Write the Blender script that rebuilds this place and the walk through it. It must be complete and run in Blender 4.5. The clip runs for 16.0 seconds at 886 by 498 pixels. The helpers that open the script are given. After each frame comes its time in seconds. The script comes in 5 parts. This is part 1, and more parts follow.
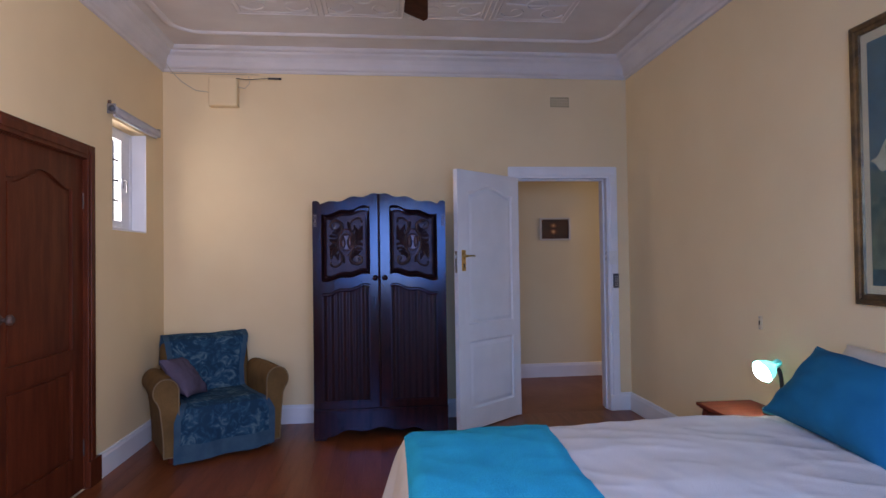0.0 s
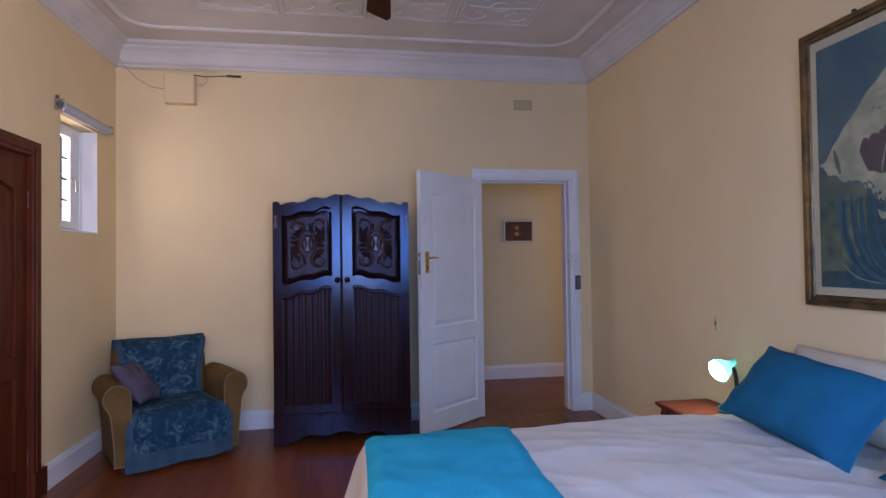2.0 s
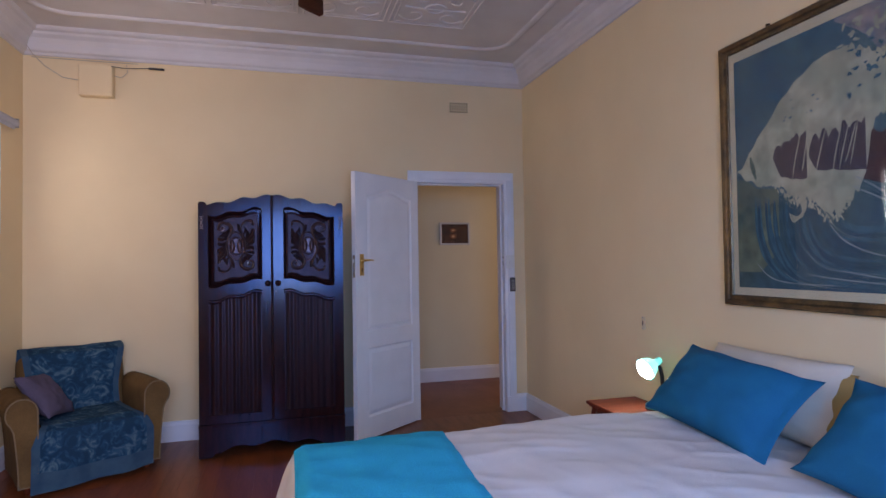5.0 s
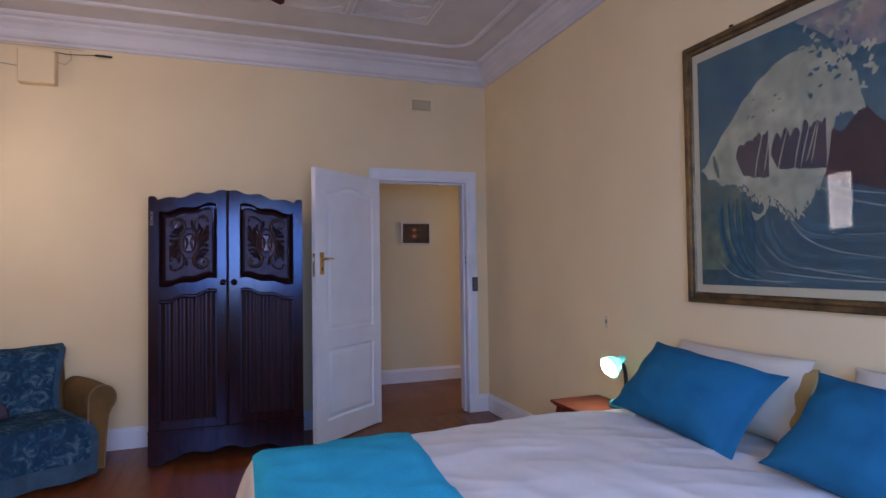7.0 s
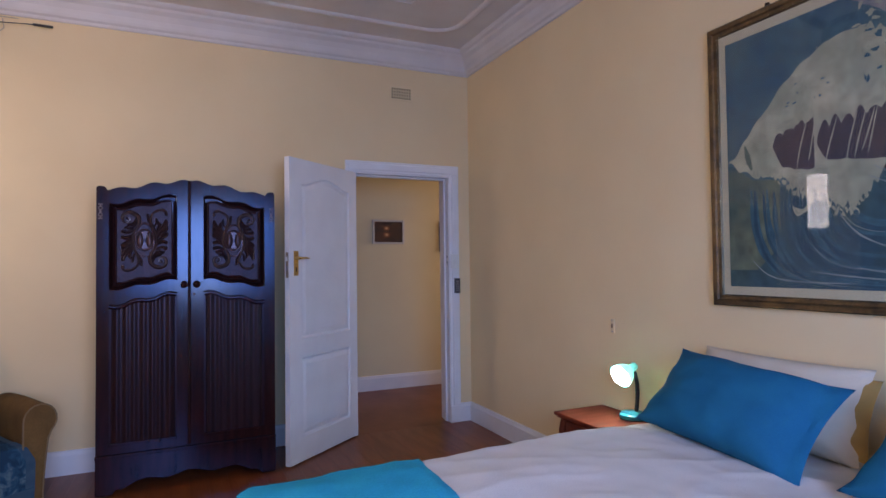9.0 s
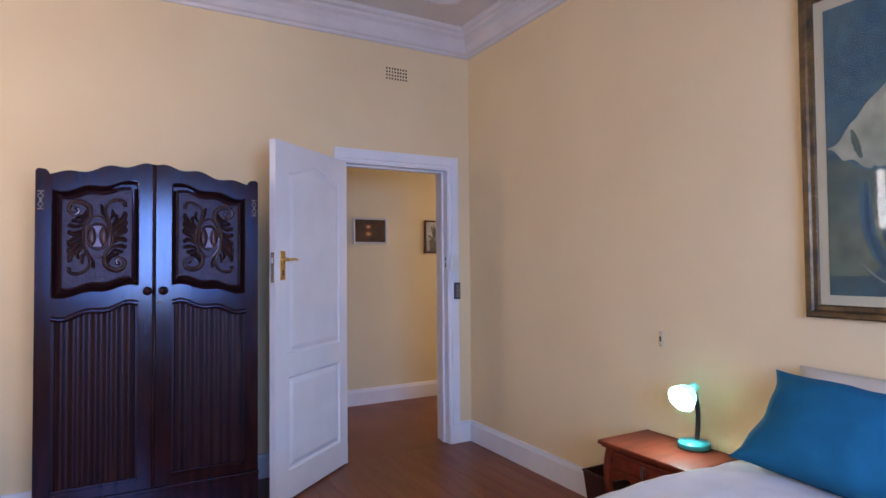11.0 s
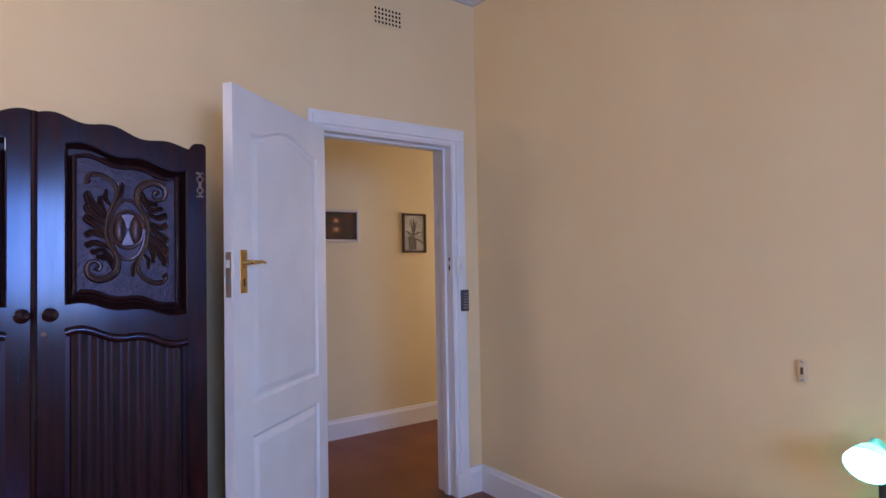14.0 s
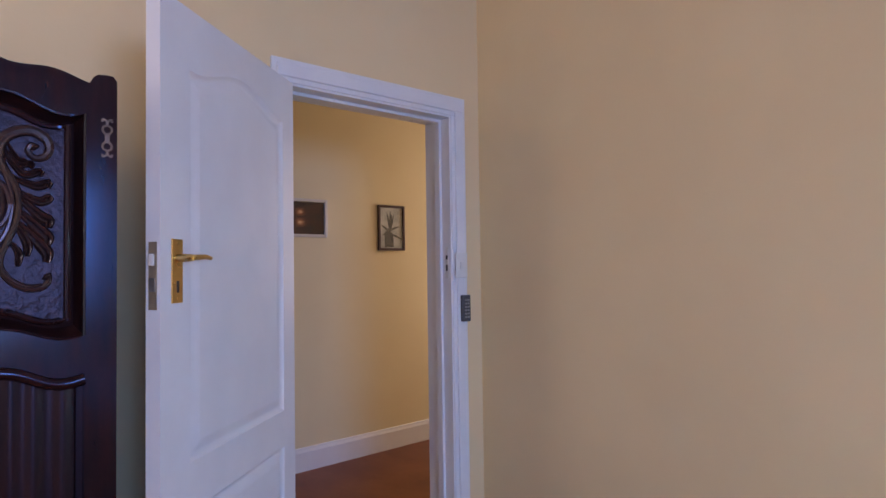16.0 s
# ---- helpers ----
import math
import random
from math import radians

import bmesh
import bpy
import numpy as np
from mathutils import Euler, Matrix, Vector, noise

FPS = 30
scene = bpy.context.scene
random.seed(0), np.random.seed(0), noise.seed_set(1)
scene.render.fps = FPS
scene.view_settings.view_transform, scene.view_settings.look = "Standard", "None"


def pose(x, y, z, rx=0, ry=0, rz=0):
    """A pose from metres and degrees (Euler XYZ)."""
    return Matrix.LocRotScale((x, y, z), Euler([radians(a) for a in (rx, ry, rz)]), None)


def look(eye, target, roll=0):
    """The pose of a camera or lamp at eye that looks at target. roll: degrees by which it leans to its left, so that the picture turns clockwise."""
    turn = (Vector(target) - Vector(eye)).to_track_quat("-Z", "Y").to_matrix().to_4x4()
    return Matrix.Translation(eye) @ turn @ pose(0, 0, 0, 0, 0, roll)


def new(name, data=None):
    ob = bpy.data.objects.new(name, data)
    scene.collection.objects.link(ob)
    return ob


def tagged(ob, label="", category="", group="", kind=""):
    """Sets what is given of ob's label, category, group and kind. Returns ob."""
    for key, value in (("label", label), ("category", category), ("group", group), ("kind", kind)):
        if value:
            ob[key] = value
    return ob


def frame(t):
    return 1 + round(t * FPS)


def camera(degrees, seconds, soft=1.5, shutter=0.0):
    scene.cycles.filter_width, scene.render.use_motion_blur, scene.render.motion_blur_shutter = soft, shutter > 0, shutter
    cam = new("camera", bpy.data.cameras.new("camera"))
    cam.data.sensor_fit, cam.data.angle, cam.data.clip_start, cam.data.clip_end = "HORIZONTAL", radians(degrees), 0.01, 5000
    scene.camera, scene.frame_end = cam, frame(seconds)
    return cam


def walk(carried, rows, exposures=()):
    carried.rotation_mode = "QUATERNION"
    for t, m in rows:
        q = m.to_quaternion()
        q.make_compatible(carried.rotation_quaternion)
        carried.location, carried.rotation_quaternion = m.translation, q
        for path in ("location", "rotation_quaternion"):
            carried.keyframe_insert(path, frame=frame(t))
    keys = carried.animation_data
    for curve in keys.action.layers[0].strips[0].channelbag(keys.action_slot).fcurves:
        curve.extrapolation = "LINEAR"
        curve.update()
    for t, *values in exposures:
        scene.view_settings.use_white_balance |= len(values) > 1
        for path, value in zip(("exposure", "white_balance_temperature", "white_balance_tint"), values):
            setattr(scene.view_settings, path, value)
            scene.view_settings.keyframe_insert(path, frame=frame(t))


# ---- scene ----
cam = camera(74.9, 16.0)
PATH = [
    (0, (-0.052, -0.143, 1.361), (0.149, 1.846, 1.397), -0.8),
    (1.5, (-0.041, -0.126, 1.36), (0.246, 1.853, 1.4), -0.8),
    (3.5, (-0.02, -0.106, 1.357), (0.41, 1.847, 1.403), -0.8),
    (5, (-0.009, -0.087, 1.356), (0.521, 1.841, 1.404), -0.9),
    (7.5, (-0.052, 0.063, 1.322), (0.658, 1.932, 1.378), -0.7),
    (8, (-0.082, 0.169, 1.317), (0.67, 2.021, 1.373), -0.7),
    (8.5, (-0.11, 0.284, 1.334), (0.684, 2.119, 1.385), -0.8),
    (9, (-0.135, 0.392, 1.328), (0.687, 2.214, 1.383), -0.7),
    (11.5, (-0.249, 1.21, 1.345), (0.757, 2.937, 1.402), -0.6),
    (12, (-0.235, 1.4, 1.35), (0.8, 3.111, 1.406), -0.7),
    (12.5, (-0.233, 1.598, 1.358), (0.834, 3.289, 1.412), -0.7),
    (13, (-0.188, 1.746, 1.35), (0.904, 3.42, 1.404), -0.8),
    (13.5, (-0.151, 1.941, 1.363), (0.977, 3.591, 1.417), -0.9),
    (14, (-0.101, 2.094, 1.363), (1.059, 3.722, 1.418), -1.0),
    (14.5, (-0.047, 2.26, 1.363), (1.146, 3.864, 1.415), -1.0),
    (15, (-0.02, 2.444, 1.347), (1.209, 4.021, 1.406), -1.1),
    (15.5, (0.044, 2.596, 1.351), (1.302, 4.15, 1.407), -0.8),
    (16, (0.133, 2.752, 1.355), (1.413, 4.287, 1.413), -0.8),
]
walk(cam, [(t, look(eye, target, roll)) for t, eye, target, roll in PATH],
     [(0, -0.17, 6420, 31), (3.5, -0.03, 6420, 32), (5, -0.08, 6480, 33), (7.5, -0.12, 6500, 33), (9, 0.06, 6480, 33), (11.5, 0.57, 6470, 32), (13.5, 0.49, 6490, 32), (16, 0.42, 6500, 33)])

# ---- world, sun, window light ----
world = bpy.data.worlds.new("world")
scene.world = world
world.use_nodes = True
sky = world.node_tree.nodes.new("ShaderNodeTexSky")
sky.sky_type, sky.sun_disc = "NISHITA", False
sky.sun_elevation, sky.sun_rotation = radians(48), radians(40)
world.node_tree.links.new(sky.outputs["Color"], world.node_tree.nodes["Background"].inputs["Color"])
world.node_tree.nodes["Background"].inputs["Strength"].default_value = 0.10


def lamp(name, kind, energy, colour, m, size=(1, 1)):
    data = bpy.data.lights.new(name, kind)
    data.energy, data.color = energy, colour
    if kind == "AREA":
        data.shape, data.size, data.size_y = "RECTANGLE", size[0], size[1]
    ob = new(name, data)
    ob.matrix_world = m
    return ob


sun = lamp("sun", "SUN", 3.0, (1, 0.95, 0.88), look((0, 0, 0), (-0.5, -0.45, -0.8)))
sun.data.angle = radians(0.5)
# daylight in the bedroom's window openings: blue from the sky above, warm from the sunlit ground outside
lamp("window_light_sky", "AREA", 108, (0.23, 0.49, 1.0), look((0.12, -0.73, 1.60), (0.35, 3, -1.25)), (1.80, 1.30))
ground = lamp("window_light_ground", "AREA", 44, (1.0, 0.95, 0.84), look((0.12, -0.70, 1.58), (-4.0, 3, 2.5)), (1.10, 1.30))
ground.data.spread = radians(112)
small = lamp("window_light_small", "AREA", 15, (1.0, 0.98, 0.90), look((-2.040, 4.231, 1.968), (0, 4.231, 1.968)), (0.52, 0.70))
small.data.spread = radians(166)
# added fill that brightens the hall, set in an unseen opening
lamp("hall_fill_light", "AREA", 13, (1.0, 0.90, 0.74), look((4.38, 5.7, 1.75), (2, 5.7, 1.6)), (0.9, 1.3))

# ---- materials ----


def material(name, colour, rough=0.5, metal=0.0, second=None, scale=8.0, stretch=(1, 1, 1), grain=0.0, bump=0.0,
             bump_scale=120.0, coat=0.0, vary=0.0, emit=0.0, detail=6.0, spec=0.5, sheen_tint=None):
    """A surface with a slow drift of colour, a fine grain, relief and wear in the gloss."""
    m = bpy.data.materials.new(name)
    m.use_nodes = True
    nt = m.node_tree
    bsdf = nt.nodes["Principled BSDF"]
    n, link = nt.nodes.new, nt.links.new
    coords, mapping = n("ShaderNodeTexCoord"), n("ShaderNodeMapping")
    mapping.inputs["Scale"].default_value = stretch
    link(coords.outputs["Object"], mapping.inputs["Vector"])
    big = n("ShaderNodeTexNoise")
    big.inputs["Scale"].default_value, big.inputs["Detail"].default_value = scale, detail
    link(mapping.outputs["Vector"], big.inputs["Vector"])
    ramp = n("ShaderNodeMapRange")
    ramp.inputs["From Min"].default_value, ramp.inputs["From Max"].default_value = 0.35, 0.65
    link(big.outputs["Fac"], ramp.inputs["Value"])
    mix = n("ShaderNodeMix")
    mix.data_type = "RGBA"
    second = second or tuple(c * 0.93 for c in colour)
    mix.inputs["A"].default_value, mix.inputs["B"].default_value = (*colour, 1), (*second, 1)
    link(ramp.outputs["Result"], mix.inputs["Factor"])
    out = mix.outputs["Result"]
    fine = n("ShaderNodeTexNoise")
    fine.inputs["Scale"].default_value, fine.inputs["Detail"].default_value = bump_scale, 4.0
    link(mapping.outputs["Vector"], fine.inputs["Vector"])
    if grain:
        low, high = n("ShaderNodeMapRange"), n("ShaderNodeMix")
        low.inputs["To Min"].default_value, low.inputs["To Max"].default_value = 1 - grain, 1 + grain
        link(fine.outputs["Fac"], low.inputs["Value"])
        high.data_type, high.blend_type = "RGBA", "MULTIPLY"
        high.inputs["Factor"].default_value = 1.0
        link(out, high.inputs["A"])
        link(low.outputs["Result"], high.inputs["B"])
        out = high.outputs["Result"]
    if vary:
        info, low, high = n("ShaderNodeObjectInfo"), n("ShaderNodeMapRange"), n("ShaderNodeMix")
        low.inputs["To Min"].default_value, low.inputs["To Max"].default_value = 1 - vary, 1 + vary
        link(info.outputs["Random"], low.inputs["Value"])
        high.data_type, high.blend_type = "RGBA", "MULTIPLY"
        high.inputs["Factor"].default_value = 1.0
        link(out, high.inputs["A"])
        link(low.outputs["Result"], high.inputs["B"])
        out = high.outputs["Result"]
    link(out, bsdf.inputs["Base Color"])
    gloss = n("ShaderNodeMapRange")
    gloss.inputs["To Min"].default_value, gloss.inputs["To Max"].default_value = max(rough - 0.06, 0.02), min(rough + 0.08, 1)
    link(big.outputs["Fac"], gloss.inputs["Value"])
    link(gloss.outputs["Result"], bsdf.inputs["Roughness"])
    bsdf.inputs["Metallic"].default_value = metal
    bsdf.inputs["Specular IOR Level"].default_value = spec
    if sheen_tint:
        bsdf.inputs["Specular Tint"].default_value = (*sheen_tint, 1)
    bsdf.inputs["Coat Weight"].default_value = coat
    bsdf.inputs["Coat Roughness"].default_value = 0.12
    if bump:
        b = n("ShaderNodeBump")
        b.inputs["Strength"].default_value, b.inputs["Distance"].default_value = bump, 0.004
        link(fine.outputs["Fac"], b.inputs["Height"])
        link(b.outputs["Normal"], bsdf.inputs["Normal"])
    if emit:
        bsdf.inputs["Emission Color"].default_value = (*colour, 1)
        bsdf.inputs["Emission Strength"].default_value = emit
    return m


CREAM = material("cream_wall_paint", (0.82, 0.640, 0.372), 0.75, second=(0.78, 0.600, 0.345), scale=1.6, bump=0.12, bump_scale=60, spec=0.25)
HALL = material("yellow_cream_hall_paint", (0.75, 0.645, 0.40), 0.75, second=(0.72, 0.605, 0.37), scale=1.6, bump=0.12, bump_scale=60, spec=0.25)
WHITE = material("white_gloss_paint", (0.78, 0.78, 0.79), 0.38, second=(0.73, 0.73, 0.74), scale=5, bump=0.05, bump_scale=90)
CEIL = material("white_pressed_ceiling_paint", (0.70, 0.645, 0.60), 0.65, second=(0.64, 0.58, 0.535), scale=3, bump=0.06, bump_scale=70)
CORN = material("white_cornice_paint", (0.69, 0.64, 0.605), 0.65, second=(0.63, 0.58, 0.545), scale=3, bump=0.06, bump_scale=70)
FLOOR = material("brown_varnished_boards", (0.235, 0.064, 0.019), 0.30, second=(0.165, 0.044, 0.013), scale=3, stretch=(5.0, 0.6, 1), grain=0.30,
                 bump=0.03, bump_scale=26, vary=0.13, spec=0.34)
HALLFLOOR = material("red_brown_hall_boards", (0.220, 0.064, 0.020), 0.34, second=(0.160, 0.045, 0.014), scale=2.5, stretch=(1.2, 0.8, 1), grain=0.12, bump=0.02, bump_scale=18, spec=0.3)
# sheen_tint on the wardrobe woods paints in the window's blue reflection
MAHOG = material("dark_polished_mahogany", (0.030, 0.0085, 0.0075), 0.15, second=(0.016, 0.005, 0.0045), scale=4, stretch=(8, 8, 1), grain=0.3,
                 bump=0.004, bump_scale=60, spec=0.46, sheen_tint=(0.33, 0.58, 1.0))
CARVE = material("dark_carved_mahogany", (0.027, 0.011, 0.012), 0.36, second=(0.014, 0.006, 0.007), scale=30, grain=0.4, bump=0.7, bump_scale=75, spec=0.34, sheen_tint=(0.62, 0.66, 1.0))
LEAFWOOD = material("polished_carved_leaves", (0.040, 0.016, 0.014), 0.28, second=(0.022, 0.009, 0.008), scale=26, grain=0.3, bump=0.02, bump_scale=90, spec=0.6, sheen_tint=(0.85, 0.85, 1.0))
BROWN = material("red_brown_stained_wood", (0.116, 0.023, 0.0075), 0.48, second=(0.074, 0.0145, 0.005), scale=3, stretch=(7, 7, 1), grain=0.25,
                 bump=0.04, bump_scale=50, spec=0.2)
# MAHOG again, darkened and dulled to paint in shade on folds and coves
SHADEWOOD = material("shaded_mahogany", (0.024, 0.0072, 0.0062), 0.34, second=(0.014, 0.0045, 0.004), scale=4, stretch=(8, 8, 1), grain=0.3, bump=0.004, bump_scale=60, spec=0.30, sheen_tint=(0.6, 0.66, 1.0))
MEDALWOOD = material("polished_medallion", (0.050, 0.021, 0.019), 0.30, second=(0.028, 0.011, 0.010), scale=20, grain=0.3, bump=0.05, bump_scale=90, spec=0.5, sheen_tint=(0.8, 0.75, 1.0))
CHERRY = material("cherry_stained_wood", (0.20, 0.038, 0.016), 0.42, second=(0.135, 0.025, 0.011), scale=4, stretch=(1, 5, 5), grain=0.2, bump=0.05, bump_scale=50, spec=0.16)
BRASS = material("worn_brass", (0.75, 0.52, 0.2), 0.28, 1.0, second=(0.6, 0.4, 0.16), scale=20)
POLISHED = material("polished_brass", (0.82, 0.58, 0.25), 0.12, 1.0, second=(0.75, 0.52, 0.2), scale=20)
OLDBRASS = material("dull_grey_brass", (0.42, 0.33, 0.22), 0.42, 0.5, second=(0.32, 0.25, 0.18), scale=30)
CREAMCORD = material("cream_cord", (0.19, 0.125, 0.06), 0.8, scale=30, bump=0.3)
HINGEBRASS = material("tarnished_brass", (0.27, 0.195, 0.155), 0.5, 0.4, second=(0.15, 0.10, 0.08), scale=40)
BRONZE = material("dull_bronze_fitting", (0.17, 0.105, 0.085), 0.5, 0.5, second=(0.07, 0.045, 0.036), scale=40)
STEEL = material("brushed_steel", (0.36, 0.36, 0.37), 0.4, 0.9, scale=30)
BLACK = material("black_plastic", (0.02, 0.02, 0.022), 0.45, scale=20)
VOID = material("painted_hole_shade", (0.006, 0.005, 0.004), 0.9, scale=20, spec=0.05)
GREY = material("grey_plastic", (0.075, 0.075, 0.08), 0.5, scale=20)
PLASTIC = material("white_plastic", (0.75, 0.74, 0.70), 0.4, scale=20)
IVORY = material("aged_ivory_plastic", (0.70, 0.555, 0.34), 0.5, second=(0.62, 0.49, 0.30), scale=20)
PILLOWCASE = material("ivory_white_cotton", (0.64, 0.56, 0.43), 0.9, second=(0.60, 0.52, 0.40), scale=6, bump=0.3, bump_scale=180, spec=0.15)
OCHRE = material("ochre_cotton", (0.40, 0.25, 0.085), 0.9, second=(0.34, 0.21, 0.07), scale=6, bump=0.3, bump_scale=180, spec=0.15)
LINEN = material("white_cotton", (0.74, 0.69, 0.63), 0.9, second=(0.70, 0.65, 0.59), scale=6, bump=0.3, bump_scale=180, spec=0.15)
BLUE = material("blue_cotton", (0.002, 0.132, 0.245), 0.85, second=(0.002, 0.110, 0.21), scale=5, bump=0.35, bump_scale=220, grain=0.12, spec=0.2)
TURQ = material("turquoise_fleece", (0.006, 0.43, 0.62), 0.95, second=(0.005, 0.38, 0.56), scale=9, bump=0.6, bump_scale=160, grain=0.25, spec=0.1)
MUSTARD = material("mustard_brown_velour", (0.16, 0.088, 0.028), 0.85, second=(0.11, 0.06, 0.02), scale=6, bump=0.4, bump_scale=150, grain=0.25, spec=0.2)
MAUVE = material("mauve_grey_cotton", (0.11, 0.088, 0.13), 0.9, second=(0.09, 0.072, 0.105), scale=8, bump=0.4, bump_scale=150, grain=0.2, spec=0.15)
TEAL = material("turquoise_enamel", (0.01, 0.36, 0.40), 0.3, scale=10)
RUBBER = material("black_ribbed_rubber", (0.012, 0.012, 0.014), 0.5, scale=20)
BULB = material("glowing_bulb_glass", (0.66, 1.0, 0.93), 0.3, emit=85.0)
FABRIC = material("grey_blind_fabric", (0.50, 0.49, 0.52), 0.85, bump=0.3, bump_scale=200, scale=10)
LEAD = material("dark_lead_came", (0.05, 0.05, 0.055), 0.5, 0.6, scale=30)
CABLE = material("grey_cable", (0.50, 0.42, 0.32), 0.6, scale=30)


def glass(name, tint, ior=1.5):
    m = bpy.data.materials.new(name)
    m.use_nodes = True
    nt = m.node_tree
    nt.nodes.clear()
    out, mix, clear, shine, edge, power, fac = [nt.nodes.new("ShaderNode" + k) for k in
                                                ("OutputMaterial", "MixShader", "BsdfTransparent", "BsdfGlossy", "LayerWeight", "Math", "MapRange")]
    clear.inputs["Color"].default_value = (*tint, 1)
    shine.inputs["Roughness"].default_value = 0.0
    edge.inputs["Blend"].default_value = 0.5
    power.operation = "POWER"
    power.inputs[1].default_value = 5.0
    fac.inputs["To Min"].default_value = ((ior - 1) / (ior + 1)) ** 2
    nt.links.new(edge.outputs["Facing"], power.inputs[0])
    nt.links.new(power.outputs["Value"], fac.inputs["Value"])
    nt.links.new(fac.outputs["Result"], mix.inputs["Fac"])
    nt.links.new(clear.outputs["BSDF"], mix.inputs[1])
    nt.links.new(shine.outputs["BSDF"], mix.inputs[2])
    nt.links.new(mix.outputs["Shader"], out.inputs["Surface"])
    return m


GLOWSHADE = material("translucent_turquoise_shade", (0.01, 0.38, 0.42), 0.35, scale=10)
_nt = GLOWSHADE.node_tree
_mix, _thin = _nt.nodes.new("ShaderNodeMixShader"), _nt.nodes.new("ShaderNodeBsdfTranslucent")
_mix.inputs["Fac"].default_value = 0.20
_thin.inputs["Color"].default_value = (0.55, 0.80, 0.70, 1)
_nt.links.new(_nt.nodes["Principled BSDF"].outputs["BSDF"], _mix.inputs[1])
_nt.links.new(_thin.outputs["BSDF"], _mix.inputs[2])
_nt.links.new(_mix.outputs["Shader"], _nt.nodes["Material Output"].inputs["Surface"])
GLASS = glass("clear_glass", (0.97, 0.98, 0.97), 1.33)

# ---- mesh helpers ----


def thing(name, at=(0, 0, 0), turn=0, label="", category="", group="", kind=""):
    ob = new(name)
    ob.matrix_world = pose(*at, 0, 0, turn)
    ob.empty_display_size = 0.1
    return tagged(ob, label, category, group, kind)


def part(name, bm, mat, parent=None, label="", smooth=False, shadow=True):
    me = bpy.data.meshes.new(name)
    bmesh.ops.recalc_face_normals(bm, faces=bm.faces)
    if smooth:
        for f in bm.faces:
            f.smooth = True
    bm.to_mesh(me)
    bm.free()
    me.materials.append(mat)
    ob = new(name, me)
    ob.parent = parent
    ob.visible_shadow = shadow
    if smooth:
        me.set_sharp_from_angle(angle=radians(40))
    return tagged(ob, label)


def setting(name, bm, mat, label, smooth=False):
    return tagged(part(name, bm, mat, None, label, smooth), category=name.split("_")[0], kind="structure")


def box(bm, x0, x1, y0, y1, z0, z1, bevel=0.0, segments=2):
    made = bmesh.ops.create_cube(bm, size=1)["verts"]
    for v in made:
        v.co = Vector((x0 + (v.co.x + 0.5) * (x1 - x0), y0 + (v.co.y + 0.5) * (y1 - y0), z0 + (v.co.z + 0.5) * (z1 - z0)))
    if bevel:
        edges = list({e for v in made for e in v.link_edges})
        bmesh.ops.bevel(bm, geom=edges, offset=bevel, segments=segments, profile=0.5, affect="EDGES")
    return bm


def boxes(*rows, bevel=0.0):
    bm = bmesh.new()
    for r in rows:
        box(bm, *r, bevel=bevel)
    return bm


def lathe(bm, profile, n=24, at=(0, 0, 0), m=None):
    """Turns (radius, height) pairs round the z axis."""
    rings = []
    for r, z in profile:
        rings.append([bm.verts.new(Vector((r * math.cos(2 * math.pi * k / n), r * math.sin(2 * math.pi * k / n), z))) for k in range(n)])
    for a, b in zip(rings, rings[1:]):
        for k in range(n):
            bm.faces.new((a[k], a[(k + 1) % n], b[(k + 1) % n], b[k]))
    for ring, r in ((rings[0], profile[0][0]), (rings[-1], profile[-1][0])):
        if r > 1e-4:
            bm.faces.new(ring)
    m = Matrix.Translation(at) @ (m or Matrix())
    for ring in rings:
        for v in ring:
            v.co = m @ v.co
    return bm


def tube(bm, points, radius, n=8, caps=True):
    """A round bar along the points; radius may be a function of 0..1."""
    pts = [Vector(p) for p in points]
    rings, side = [], None
    for i, p in enumerate(pts):
        d = (pts[min(i + 1, len(pts) - 1)] - pts[max(i - 1, 0)]).normalized()
        if side is None:
            side = d.orthogonal().normalized()
        side = (side - d * side.dot(d)).normalized()
        up = d.cross(side)
        r = radius(i / (len(pts) - 1)) if callable(radius) else radius
        rings.append([bm.verts.new(p + r * (side * math.cos(2 * math.pi * k / n) + up * math.sin(2 * math.pi * k / n))) for k in range(n)])
    for a, b in zip(rings, rings[1:]):
        for k in range(n):
            bm.faces.new((a[k], a[(k + 1) % n], b[(k + 1) % n], b[k]))
    if caps:
        bm.faces.new(rings[0])
        bm.faces.new(rings[-1])
    return bm


def strip(bm, x0, x1, low, high, y0, y1, n=24):
    """A board between two curves low(u) and high(u), u from 0 at x0 to 1 at x1; y0 is its front."""
    cols = []
    for i in range(n + 1):
        u = i / n
        x = x0 + (x1 - x0) * u
        a, b = (f(u) if callable(f) else f for f in (low, high))
        cols.append([bm.verts.new(c) for c in ((x, y0, a), (x, y0, b), (x, y1, b), (x, y1, a))])
    for p, q in zip(cols, cols[1:]):
        for k in range(4):
            bm.faces.new((p[k], p[(k + 1) % 4], q[(k + 1) % 4], q[k]))
    bm.faces.new(cols[0])
    bm.faces.new(cols[-1])
    return bm


def grid(bm, nu, nv, place):
    """A sheet of nu x nv cells; place(u, v) gives each corner."""
    rows = [[bm.verts.new(place(i / nu, j / nv)) for j in range(nv + 1)] for i in range(nu + 1)]
    for i in range(nu):
        for j in range(nv):
            bm.faces.new((rows[i][j], rows[i + 1][j], rows[i + 1][j + 1], rows[i][j + 1]))
    return bm


